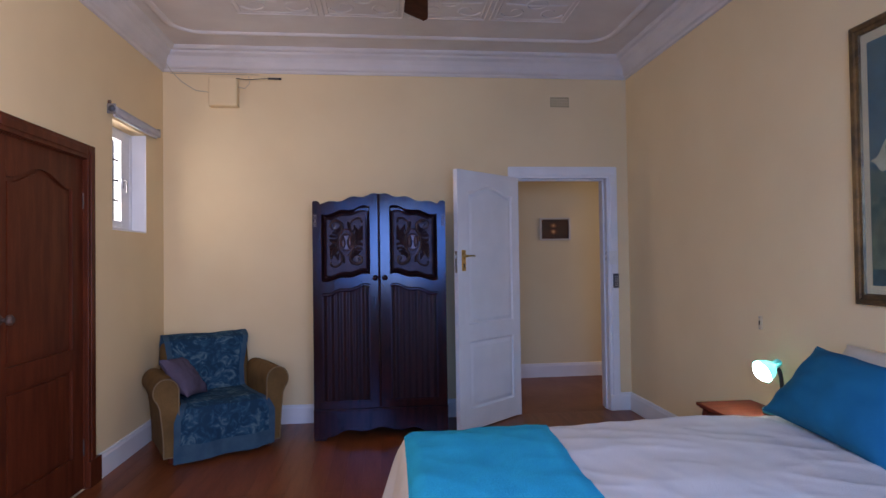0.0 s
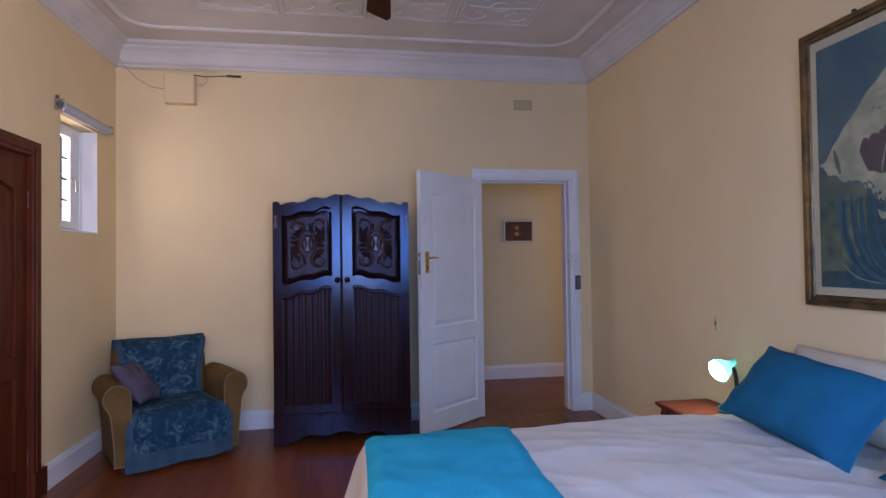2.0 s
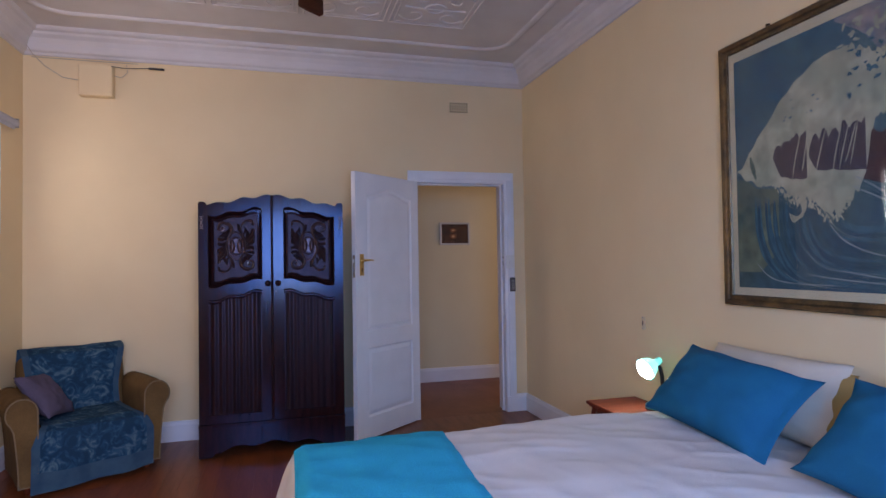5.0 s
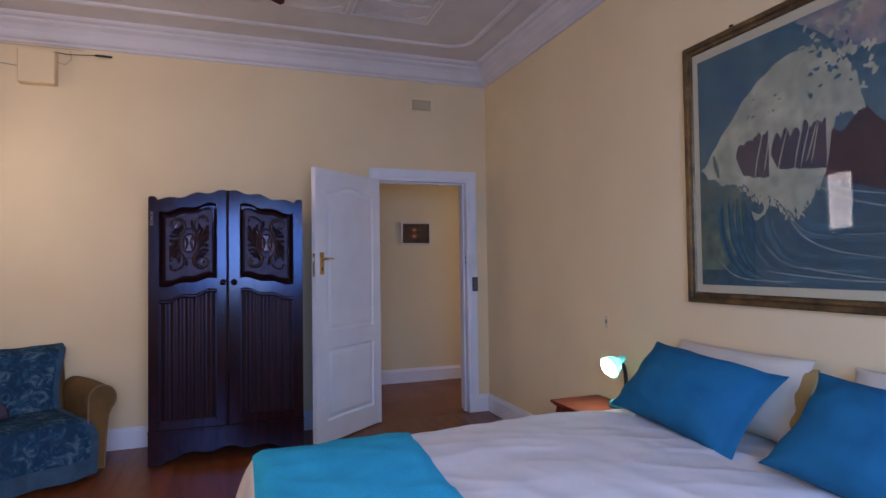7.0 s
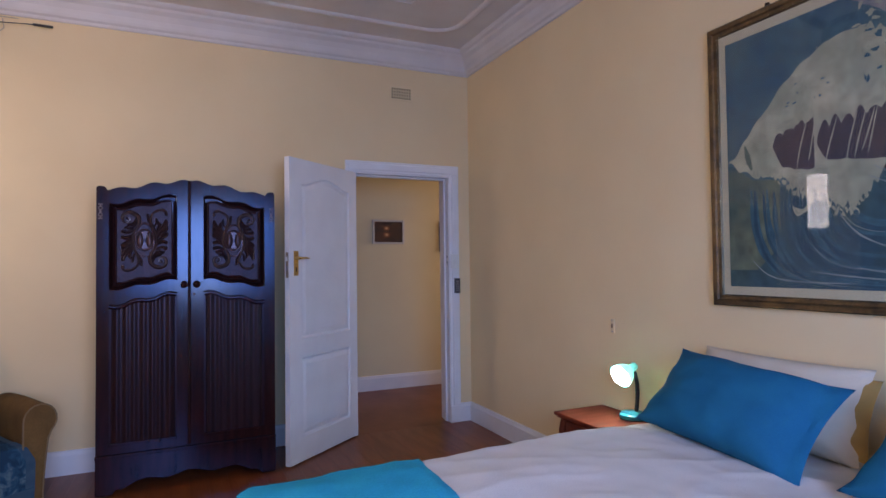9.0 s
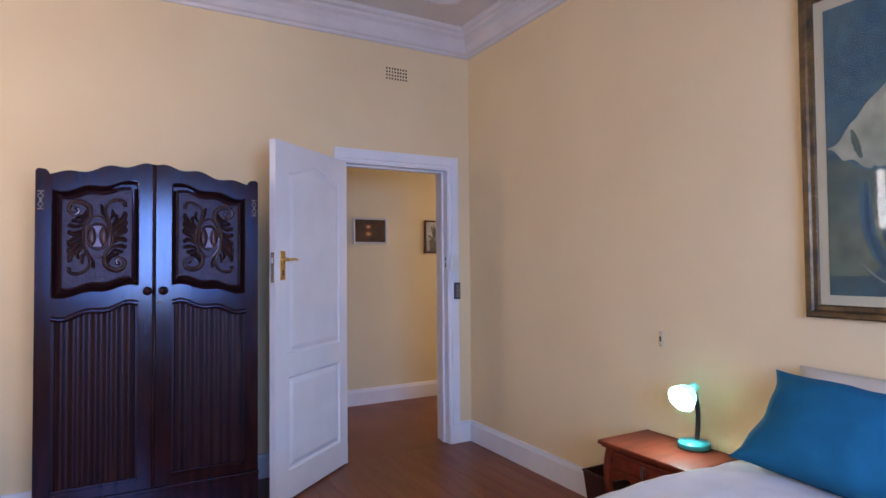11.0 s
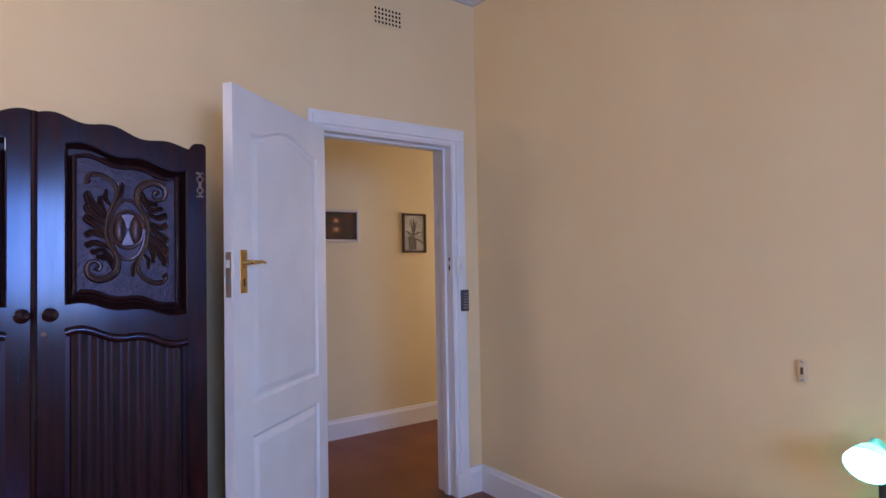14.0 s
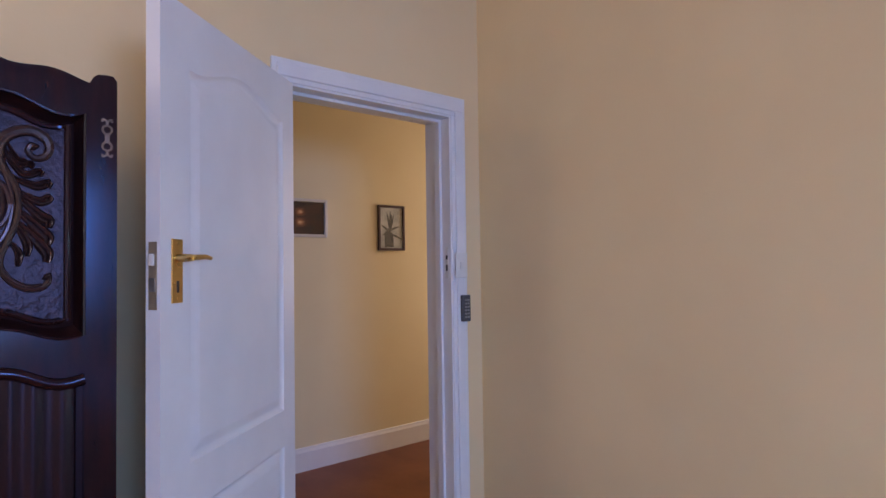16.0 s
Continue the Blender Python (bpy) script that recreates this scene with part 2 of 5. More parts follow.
def sweep_rect(bm, x0, x1, y0, y1, profile, radius=0.0, corner=8, closed=False):
    """Sweeps (offset inwards, z) pairs round a rectangle with rounded corners."""
    def loop(o):
        pts = []
        r = max(radius - o, 0.0)
        for cx, cy, a0 in ((x1, y1, 0), (x0, y1, 90), (x0, y0, 180), (x1, y0, 270)):
            sx, sy = (1 if cx == x1 else -1), (1 if cy == y1 else -1)
            for k in range(corner + 1 if radius else 1):
                a = radians(a0 + 90 * k / corner) if radius else 0
                bx, by = cx - sx * (o + r), cy - sy * (o + r)
                pts.append((bx + r * math.cos(a), by + r * math.sin(a)) if radius else (bx, by))
        return pts
    rings = [[bm.verts.new((x, y, z)) for x, y in loop(o)] for o, z in profile]
    pairs = list(zip(rings, rings[1:])) + ([(rings[-1], rings[0])] if closed else [])
    for a, b in pairs:
        for k in range(len(a)):
            bm.faces.new((a[k], a[(k + 1) % len(a)], b[(k + 1) % len(a)], b[k]))
    return bm


# ---- the bedroom and the hall: walls, floors, ceilings ----
XL, XR, YB, YR, TOP = -1.873, 2.13, 4.855, -0.62, 3.14
WALL = 0.23
DX0, DX1, DTOP = 1.10, 1.95, 2.09          # doorway in the back wall
HY = 6.36                                   # far wall of the hall

setting("wall_back", boxes((XL - WALL, DX0, YB, 5.0, -0.1, TOP), (DX1, XR + WALL, YB, 5.0, -0.1, TOP), (DX0, DX1, YB, 5.0, DTOP, TOP)),
        CREAM, "cream painted plaster wall with a doorway into the hall")
setting("wall_right", boxes((XR, XR + WALL, YR - WALL, YB, -0.1, TOP)), CREAM, "cream painted plaster wall behind the bed")
WY0, WY1, WZ0, WZ1 = 3.95, 4.512, 1.592, 2.345
LY0, LY1, LTOP = 2.72, 3.62, 2.03
setting("wall_left", boxes((XL - WALL, XL, YR - WALL, LY0, -0.1, TOP), (XL - WALL, XL, LY1, WY0, -0.1, TOP), (XL - WALL, XL, WY1, YB, -0.1, TOP),
                           (XL - WALL, XL, LY0, LY1, LTOP, TOP), (XL - WALL, XL, WY0, WY1, -0.1, WZ0), (XL - WALL, XL, WY0, WY1, WZ1, TOP),
                           (XL - WALL, XL - WALL + 0.02, LY0, LY1, -0.1, LTOP)),
        CREAM, "cream painted plaster wall with a small window and a brown door")
setting("wall_rear", boxes((XL, -0.84, YR - WALL, YR, -0.1, TOP), (1.08, XR, YR - WALL, YR, -0.1, TOP), (-0.84, 1.08, YR - WALL, YR, -0.1, 0.9),
                           (-0.84, 1.08, YR - WALL, YR, 2.3, TOP)), CREAM, "cream painted plaster wall with a window opening")
setting("hall_wall_far", boxes((-0.3, 4.5, HY, HY + 0.15, -0.1, TOP)), HALL, "yellow-cream painted hall wall hung with small pictures")
# unseen end wall; the opening is added for the hall's fill lamp
setting("hall_wall_end", boxes((4.35, 4.5, 5.0, HY, -0.1, 1.0), (4.35, 4.5, 5.0, HY, 2.5, TOP), (4.35, 4.5, 5.0, 5.2, 1.0, 2.5), (4.35, 4.5, 6.2, HY, 1.0, 2.5)),
        HALL, "unseen yellow-cream wall ending the hall, with an added opening for fill light")
setting("hall_wall_start", boxes((-0.45, -0.3, 5.0, HY + 0.15, -0.1, TOP)), HALL, "plain yellow-cream wall closing the hall")
setting("hall_wall_side", boxes((XR + WALL, 4.5, YB, 5.0, -0.1, TOP)), HALL, "plain yellow-cream hall wall")
setting("hall_ceiling", boxes((-0.45, 4.5, 5.0, HY + 0.15, TOP, TOP + 0.1)), CEIL, "plain white hall ceiling")

# floors
floor = setting("floor", boxes((XL, XR, YR, YB, -0.1, -0.003)), FLOOR, "dark red-brown polished wooden board floor")
setting("hall_floor", boxes((-0.3, 4.35, YB, HY, -0.1, 0.0)), HALLFLOOR, "red-brown polished wooden floor of the hall")

# ceiling: flat border, rounded bead, pressed panels with leaf scrolls
ceil = boxes((XL - WALL, XR + WALL, YR - WALL, 5.0, TOP, TOP + 0.1))
half = [(0.0, TOP + 0.002)] + [(0.03 - 0.03 * math.cos(math.pi * k / 8), TOP - 0.020 * math.sin(math.pi * k / 8)) for k in range(9)] + [(0.06, TOP + 0.002)]
sweep_rect(ceil, -1.66, 1.82, -0.28, 4.48, half, radius=0.24)
PW = 0.61
for i in range(4):
    for j in range(6):
        x0, y1 = 1.34 - PW * (i + 1), 4.10 - PW * j
        for o, h in ((0.012, 0.006), (0.045, 0.004)):
            sweep_rect(ceil, x0 + o, x0 + PW - o, y1 - PW + o, y1 - o, [(0, TOP + 0.001), (0.004, TOP - h), (0.012, TOP - h), (0.016, TOP + 0.001)])
        cx, cy = x0 + PW / 2, y1 - PW / 2
        for sx in (1, -1):
            for sy in (1, -1):
                pts = []
                for k in range(15):
                    a = 0.3 + k * 0.42
                    r = 0.105 * (1 - k / 17)
                    pts.append((cx + sx * (0.135 + r * math.cos(a)), cy + sy * (0.125 + r * math.sin(a)), TOP))
                tube(ceil, pts, lambda u: 0.009 * (1 - 0.5 * u), 6)
        tube(ceil, [(cx - 0.22, cy, TOP), (cx, cy + 0.02, TOP), (cx + 0.22, cy, TOP)], 0.008, 6)
        tube(ceil, [(cx + 0.07 * math.cos(a * math.pi / 8), cy + 0.07 * math.sin(a * math.pi / 8), TOP) for a in range(17)], 0.008, 6)
setting("ceiling", ceil, CEIL, "white painted pressed ceiling with leaf scrolls and a rounded bead", smooth=True)
corn = [(0.0, 2.955), (0.016, 2.957), (0.022, 2.975), (0.040, 2.985), (0.046, 3.000), (0.052, 3.035), (0.070, 3.070), (0.098, 3.092), (0.104, 3.108),
        (0.128, 3.116), (0.138, 3.128), (0.142, TOP + 0.002)]
setting("trim_cornice", sweep_rect(bmesh.new(), XL, XR, YR, YB, corn), CORN, "white moulded plaster cornice round the ceiling")

# skirtings
SK = [(0.0, 0.0), (0.020, 0.0), (0.020, 0.125), (0.014, 0.140), (0.012, 0.152), (0.0, 0.155)]


def skirting(name, p, q, label):
    """From p to q along a wall that lies on the left of that way."""
    bm = bmesh.new()
    p, q = Vector(p), Vector(q)
    d = (q - p).normalized()
    inward = Vector((d.y, -d.x))
    ends = [[bm.verts.new((*(e + inward * o), z)) for o, z in SK] for e in (p, q)]
    n = len(SK)
    for k in range(n):
        bm.faces.new((ends[0][k], ends[0][(k + 1) % n], ends[1][(k + 1) % n], ends[1][k]))
    bm.faces.new(ends[0])
    bm.faces.new(ends[1])
    return setting(name, bm, WHITE, label)


skirting("baseboard_back", (XL, YB), (1.035, YB), "white painted wooden skirting board")
skirting("baseboard_corner", (2.024, YB), (XR, YB), "white painted wooden skirting board")
skirting("baseboard_right", (XR, YB - 0.02), (XR, YR), "white painted wooden skirting board")
skirting("baseboard_left", (XL, 3.735), (XL, YB - 0.02), "white painted wooden skirting board")
skirting("baseboard_hall", (-0.3, HY), (4.35, HY), "white painted hall skirting board")

# white casing and lining of the doorway
cas = bmesh.new()
for x0, x1 in ((1.035, 1.118), (1.932, 2.022)):
    box(cas, x0, x1, YB - 0.018, YB, 0.14, 2.075, 0.004)
    box(cas, x0 + 0.02, x1 - 0.02, YB - 0.028, YB - 0.016, 0.14, 2.095, 0.005)
    box(cas, x0 - 0.004, x1 + 0.004, YB - 0.026, YB, 0.0, 0.14, 0.004)
box(cas, 1.035, 2.022, YB - 0.018, YB, 2.075, 2.168, 0.004)
box(cas, 1.055, 2.002, YB - 0.028, YB - 0.016, 2.095, 2.148, 0.005)
setting("trim_door_casing", cas, WHITE, "white painted wooden door casing with plinth blocks")
jam = boxes((DX0, 1.124, YB - 0.012, 5.03, 0.0, 2.07), (1.926, DX1, YB - 0.012, 5.03, 0.0, 2.07), (DX0, DX1, YB - 0.012, 5.03, 2.066, 2.09),
            (1.124, 1.138, 4.905, 4.945, 0.0, 2.066), (1.912, 1.926, 4.905, 4.945, 0.0, 2.066), (1.138, 1.912, 4.905, 4.945, 2.052, 2.066), bevel=0.002)
setting("trim_door_lining", jam, WHITE, "white painted lining of the doorway with a stop")
strike = thing("strike_plate", (1.9255, 4.872, 1.37), label="small painted strike plate in the door lining", category="strike plate")
part("plate", boxes((-0.002, 0, -0.011, 0.011, -0.075, 0.075)), PLASTIC, strike)
# black chips paint the shade inside the two holes
part("latch_hole", boxes((-0.003, -0.001, -0.006, 0.006, 0.015, 0.035)), BLACK, strike)
part("bolt_hole", boxes((-0.003, -0.001, -0.006, 0.006, -0.04, -0.01)), BLACK, strike)

# ---- windows and doors ----
# small leaded casement in the left wall, local y along the wall, x outwards is negative
win = thing("window_1", (XL - 0.105, (WY0 + WY1) / 2, (WZ0 + WZ1) / 2), label="small white wooden casement window with leaded panes",
            category="window", kind="structure")
ww, wh = (WY1 - WY0) / 2, (WZ1 - WZ0) / 2


def ring(w, h, bar, x0, x1, bevel=0.003):
    return boxes((x0, x1, -w, -w + bar, -h, h), (x0, x1, w - bar, w, -h, h), (x0, x1, -w + bar, w - bar, -h, -h + bar),
                 (x0, x1, -w + bar, w - bar, h - bar, h), bevel=bevel)


part("window_frame", ring(ww, wh, 0.032, -0.05, 0.0), WHITE, win)
part("fixed_stile", boxes((-0.045, -0.004, 0.120, ww - 0.032, -wh + 0.032, wh - 0.032), bevel=0.003), WHITE, win)
SASH0, SASH1 = -ww + 0.034, 0.118              # the casement's two edges
sm, sw_ = (SASH0 + SASH1) / 2, (SASH1 - SASH0) / 2
sb = ring(sw_, wh - 0.034, 0.048, -0.035, 0.012)
bmesh.ops.translate(sb, vec=(0, sm, 0), verts=sb.verts)
sash = part("casement", sb, WHITE, win)
gw, gh = sw_ - 0.048, wh - 0.082
for i in range(3):
    for j in range(4):
        y0, z0 = sm - gw + 2 * gw * i / 3, -gh + 2 * gh * j / 4
        part("pane", boxes((-0.014, -0.011, y0 + 0.001, y0 + 2 * gw / 3 - 0.001, z0 + 0.001, z0 + gh / 2 - 0.001)), GLASS, sash, shadow=False)
for i in (1, 2):
    y = sm - gw + 2 * gw * i / 3
    part("lead_came", boxes((-0.017, -0.008, y - 0.007, y + 0.007, -gh, gh)), LEAD, sash)
for j in (1, 2, 3):
    z = -gh + 2 * gh * j / 4
    part("lead_came", boxes((-0.0165, -0.0085, sm - gw, sm + gw, z - 0.007, z + 0.007)), LEAD, sash)
catch = bmesh.new()
box(catch, 0.012, 0.018, SASH1 - 0.033, SASH1 - 0.015, -0.05, 0.02, 0.002)
tube(catch, [(0.015, SASH1 - 0.024, 0.0), (0.035, SASH1 - 0.024, 0.005), (0.042, SASH1 - 0.024, -0.03), (0.040, SASH1 - 0.024, -0.085)], 0.006, 8)
part("window_catch", catch, STEEL, sash, "grey metal window catch")
part("window_sill", boxes((0.0, 0.104, -ww, ww, -wh, -wh + 0.012), bevel=0.003), WHITE, win)
part("reveal", boxes((0.0, 0.1045, ww - 0.004, ww, -wh + 0.012, wh), (0.0, 0.1045, -ww, -ww + 0.004, -wh + 0.012, wh)), WHITE, win)

blind = thing("roller_blind", (XL + 0.035, 4.267, 2.392), label="rolled-up pale grey fabric roller blind above the small window", category="blind")
part("roll", lathe(bmesh.new(), [(0.0, -0.375), (0.027, -0.375), (0.028, 0.375), (0.0, 0.375)], 20, m=pose(0, 0, 0, 90, 0, 0)), FABRIC, blind, smooth=True)
part("bottom_bar", boxes((-0.010, 0.006, -0.36, 0.36, -0.045, -0.022), bevel=0.004), FABRIC, blind)
for s in (-1, 1):
    part("bracket", boxes((-0.035, 0.02, s * 0.384 - 0.006, s * 0.384 + 0.006, -0.03, 0.036), bevel=0.003), STEEL, blind)

knob = lathe(bmesh.new(), [(0.0, 0.0), (0.020, 0.0), (0.022, 0.010), (0.014, 0.018), (0.0, 0.020)], 16, m=pose(0, -0.390, 0.0, 90, 0, 0))
part("end_knob", knob, GREY, blind, "dark end knob", smooth=True)
part("cord_guide", boxes((-0.030, -0.012, -0.392, -0.372, 0.034, 0.058), bevel=0.003), BRONZE, blind)

# closed brown door in the left wall
brown = thing("door_1", (XL, (LY0 + LY1) / 2, 0), label="closed red-brown stained wooden panel door", category="door", kind="structure")
hw = (LY1 - LY0) / 2


def turned(bm):
    """From a board that faces -y to one that faces +x."""
    bmesh.ops.transform(bm, matrix=pose(0, 0, 0, 0, 0, 90), verts=bm.verts)
    return bm


cs = bmesh.new()
for s in (-1, 1):
    a, b = sorted((s * (hw - 0.03), s * (hw + 0.058)))
    box(cs, a, b, -0.022, 0.0, 0.16, 2.095, 0.004)
    box(cs, a + 0.022, b - 0.022, -0.030, -0.020, 0.16, 2.06, 0.005)
    a, b = sorted((s * (hw - 0.03), s * (hw + 0.114)))
    box(cs, a, b, -0.030, 0.0, 0.0, 0.16, 0.004)
box(cs, -hw + 0.03, hw - 0.03, -0.022, 0.0, 2.005, 2.095, 0.004)
box(cs, -hw + 0.05, hw - 0.05, -0.030, -0.020, 2.027, 2.073, 0.005)
part("casing", turned(cs), BROWN, brown)
part("lining", turned(boxes((-hw, -hw + 0.030, 0.0, 0.10, 0.0, 2.03), (hw - 0.030, hw, 0.0, 0.10, 0.0, 2.03), (-hw + 0.03, hw - 0.03, 0.0, 0.10, 2.0005, 2.03))), BROWN, brown)


def arch(base, rise):
    return lambda u: base + rise * max(0.0, math.sin(math.pi * min(max((u - 0.06) / 0.88, 0), 1))) ** 1.6


leaf_w = hw - 0.0305
lf = bmesh.new()
box(lf, -leaf_w, leaf_w, 0.030, 0.050, 0.006, 2.0)
for a, b in ((-leaf_w, -leaf_w + 0.12), (leaf_w - 0.12, leaf_w)):
    box(lf, a, b, 0.012, 0.031, 0.006, 2.0, 0.002)
box(lf, -leaf_w + 0.12, leaf_w - 0.12, 0.0122, 0.031, 0.006, 0.22)
box(lf, -leaf_w + 0.12, leaf_w - 0.12, 0.0122, 0.031, 0.74, 0.86)
strip(lf, -leaf_w + 0.12, leaf_w - 0.12, arch(1.80, 0.075), 2.0, 0.0122, 0.031)
leaf = part("leaf", turned(lf), BROWN, brown)
for z0, top in ((0.24, 0.72), (0.88, arch(1.775, 0.075))):
    p = strip(bmesh.new(), -leaf_w + 0.145, leaf_w - 0.145, z0, top, 0.020, 0.031)
    part("panel", turned(p), BROWN, leaf)
for z in (0.25, 1.75):
    part("hinge", turned(boxes((leaf_w - 0.004, leaf_w + 0.010, 0.004, 0.014, z - 0.05, z + 0.05), bevel=0.003)), BRONZE, leaf)
kn = lathe(bmesh.new(), [(0.0, 0.0), (0.024, 0.0), (0.024, 0.006), (0.010, 0.010), (0.009, 0.03), (0.024, 0.042), (0.026, 0.055), (0.016, 0.066), (0.0, 0.068)], 20,
           m=pose(-leaf_w + 0.065, 0.012, 1.10, 90, 0, 0))
part("door_knob", turned(kn), BRONZE, leaf, smooth=True)

# white hall door, standing open into the bedroom
hx, hy, fx, fy = 1.112, 4.818, 0.514, 4.308
door = thing("door_2", (fx, fy, 0), math.degrees(math.atan2(hy - fy, hx - fx)), "open white painted two-panel wooden door with an arched top panel",
             "door", kind="structure")
DW = math.hypot(hx - fx, hy - fy)
def panel_ring(bm, x0, x1, low, high, y, depth, width):
    """A raised bead along the outline of a panel."""
    pts = []
    n = 20
    for i in range(n + 1):
        pts.append((x0 + (x1 - x0) * i / n, y, high(i / n) if callable(high) else high))
    for i in range(n + 1):
        pts.append((x1 - (x1 - x0) * i / n, y, low(1 - i / n) if callable(low) else low))
    pts.append(pts[0])
    tube(bm, pts, width, 8, caps=False)
    for v in bm.verts:
        v.co.y = y + (v.co.y - y) * depth / width
    return bm


up = arch(1.897, 0.058)
PX0, PX1 = 0.122, DW - 0.092                # the two panels' outer edges
PANELS = ((0.175, 0.708), (0.838, up))
lf = boxes((0, DW, 0.0125, 0.040, 0.012, 2.066), (0, PX0, 0.0, 0.0126, 0.012, 2.066), (PX1, DW, 0.0, 0.0126, 0.012, 2.066),
           (PX0, PX1, 0.0, 0.0126, 0.012, PANELS[0][0]), (PX0, PX1, 0.0, 0.0126, PANELS[0][1], PANELS[1][0]))
strip(lf, PX0, PX1, up, 2.066, 0.0, 0.0126, 40)
leaf = part("leaf", lf, WHITE, door)


def panel_loop(o, z0, top, n=40):
    """The outline of a panel, drawn in by o."""
    xa, xb = PX0 + o, PX1 - o
    high = top if callable(top) else (lambda u: top)
    over = [(xa + (xb - xa) * k / n, high((xa + (xb - xa) * k / n - PX0) / (PX1 - PX0)) - o) for k in range(n + 1)]
    return over + [(xb - (xb - xa) * k / n, z0 + o) for k in range(n + 1)]


for z0, top in PANELS:
    b, last = bmesh.new(), None
    for o, y in ((0.0, 0.0), (0.003, 0.003), (0.010, 0.0095), (0.016, 0.0115), (0.021, 0.0105), (0.034, 0.0045), (0.046, 0.0015), (0.050, 0.0010)):
        loop = [b.verts.new((x, y, z)) for x, z in panel_loop(o, z0, top)]
        if last:
            for k in range(len(loop)):
                b.faces.new((last[k], last[(k + 1) % len(loop)], loop[(k + 1) % len(loop)], loop[k]))
        last = loop
    part("panel_moulding", b, WHITE, leaf, smooth=True)
    part("panel", strip(bmesh.new(), PX0 + 0.050, PX1 - 0.050, z0 + 0.050, (lambda u: panel_loop(0.050, 0, up)[round(40 * u)][1]) if callable(top) else top - 0.050, 0.0010, 0.010, 40), WHITE, leaf)
hd = bmesh.new()
box(hd, 0.042, 0.087, -0.004, 0.0, 1.268, 1.434, 0.0015)
plate = part("handle_plate", hd, BRASS, leaf, "worn brass door plate")
lever = bmesh.new()
lathe(lever, [(0.0, 0.0), (0.011, 0.0), (0.010, 0.035), (0.008, 0.045), (0.0, 0.045)], 14, m=pose(0.065, -0.004, 1.385, 90, 0, 0))
tube(lever, [(0.062, -0.044, 1.385), (0.085, -0.047, 1.386), (0.115, -0.050, 1.388), (0.145, -0.048, 1.384)], lambda u: 0.0085 - 0.003 * u, 10)
part("lever", lever, BRASS, plate, smooth=True)
# a black chip for the keyhole's inner shade
part("keyhole", boxes((0.060, 0.070, -0.0048, -0.0035, 1.295, 1.325)), BLACK, plate)
for z in (1.28, 1.42):
    part("screw", lathe(bmesh.new(), [(0.0, 0.0), (0.004, 0.0), (0.003, 0.0015), (0.0, 0.002)], 8, m=pose(0.065, -0.004, z, 90, 0, 0)), BRASS, plate)
lockp = part("lock_plate", boxes((-0.002, 0.0, 0.009, 0.031, 1.255, 1.425)), OLDBRASS, leaf, "dull brass lock plate on the door edge")
part("latch", boxes((-0.010, -0.002, 0.013, 0.027, 1.365, 1.395), bevel=0.003), PLASTIC, lockp)
part("bolt", boxes((-0.005, -0.002, 0.013, 0.027, 1.30, 1.335)), STEEL, lockp)
for z in (0.25, 1.85):
    part("hinge", lathe(bmesh.new(), [(0.0, -0.05), (0.006, -0.05), (0.006, 0.05), (0.0, 0.05)], 10, at=(DW + 0.004, 0.036, z)), STEEL, leaf)

# ---- wardrobe ----
WX, WYF = -0.088, 4.300
SCROLL = [(-.80, .74), (-.86, .80), (-.77, .90), (-.59, .93), (-.40, .88), (-.27, .77), (-.23, .62), (-.31, .42), (-.41, .22), (-.455, .04), (-.46, -.13), (-.40, -.30),
          (-.27, -.44), (-.21, -.59), (-.25, -.77), (-.40, -.89), (-.61, -.95), (-.80, -.90), (-.86, -.78), (-.80, -.67), (-.67, -.63), (-.575, -.70), (-.62, -.78), (-.68, -.735)]
# leaves of the scroll: foot, bend, tip, half width
LEAVES = [((-.31, .43), (-.15, .58), (-.13, .76), 0.0104), ((-.36, .40), (-.47, .48), (-.47, .60), 0.0096), ((-.42, .15), (-.72, .34), (-.86, .52), 0.0152), ((-.42, .18), (-.55, .32), (-.59, .47), 0.0112),
          ((-.44, .01), (-.70, .18), (-.87, .31), 0.0152), ((-.46, -.13), (-.72, .04), (-.88, .10), 0.0144), ((-.46, -.20), (-.70, -.08), (-.88, -.20), 0.0128), ((-.36, -.36), (-.62, -.26), (-.88, -.38), 0.0120),
          ((-.25, -.66), (-.42, -.36), (-.78, -.50), 0.0104), ((-.25, -.70), (-.36, -.48), (-.66, -.57), 0.0088), ((-.31, -.76), (-.38, -.58), (-.57, -.57), 0.0064)]


def blade(bm, path, half, high, face):
    """A carved leaf along a path in the x-z plane: two rounded ridges and a vein between them, standing out towards -y from face."""
    last = None
    for k, p in enumerate(path):
        q = k / (len(path) - 1)
        d = (path[min(k + 1, len(path) - 1)] - path[max(k - 1, 0)]).normalized()
        w = half * (0.32 + 0.68 * math.sin(math.pi * (0.06 + 0.86 * q ** 1.1)) ** 0.8)
        side = Vector((-d.z, 0, d.x)) * w
        h = high * (0.45 + 0.75 * q - 0.35 * q ** 4)
        row = [bm.verts.new((p.x + side.x * o, face - h * lift, p.z + side.z * o)) for o, lift in ((-1, -.3), (-.9, .35), (-.6, .85), (-.25, .65), (0, .05), (.25, .75), (.6, 1.0), (.9, .45), (1, -.3))]
        if last:
            for a in range(len(row) - 1):
                bm.faces.new((last[a], last[a + 1], row[a + 1], row[a]))
        last = row
    bm.faces.new(last)


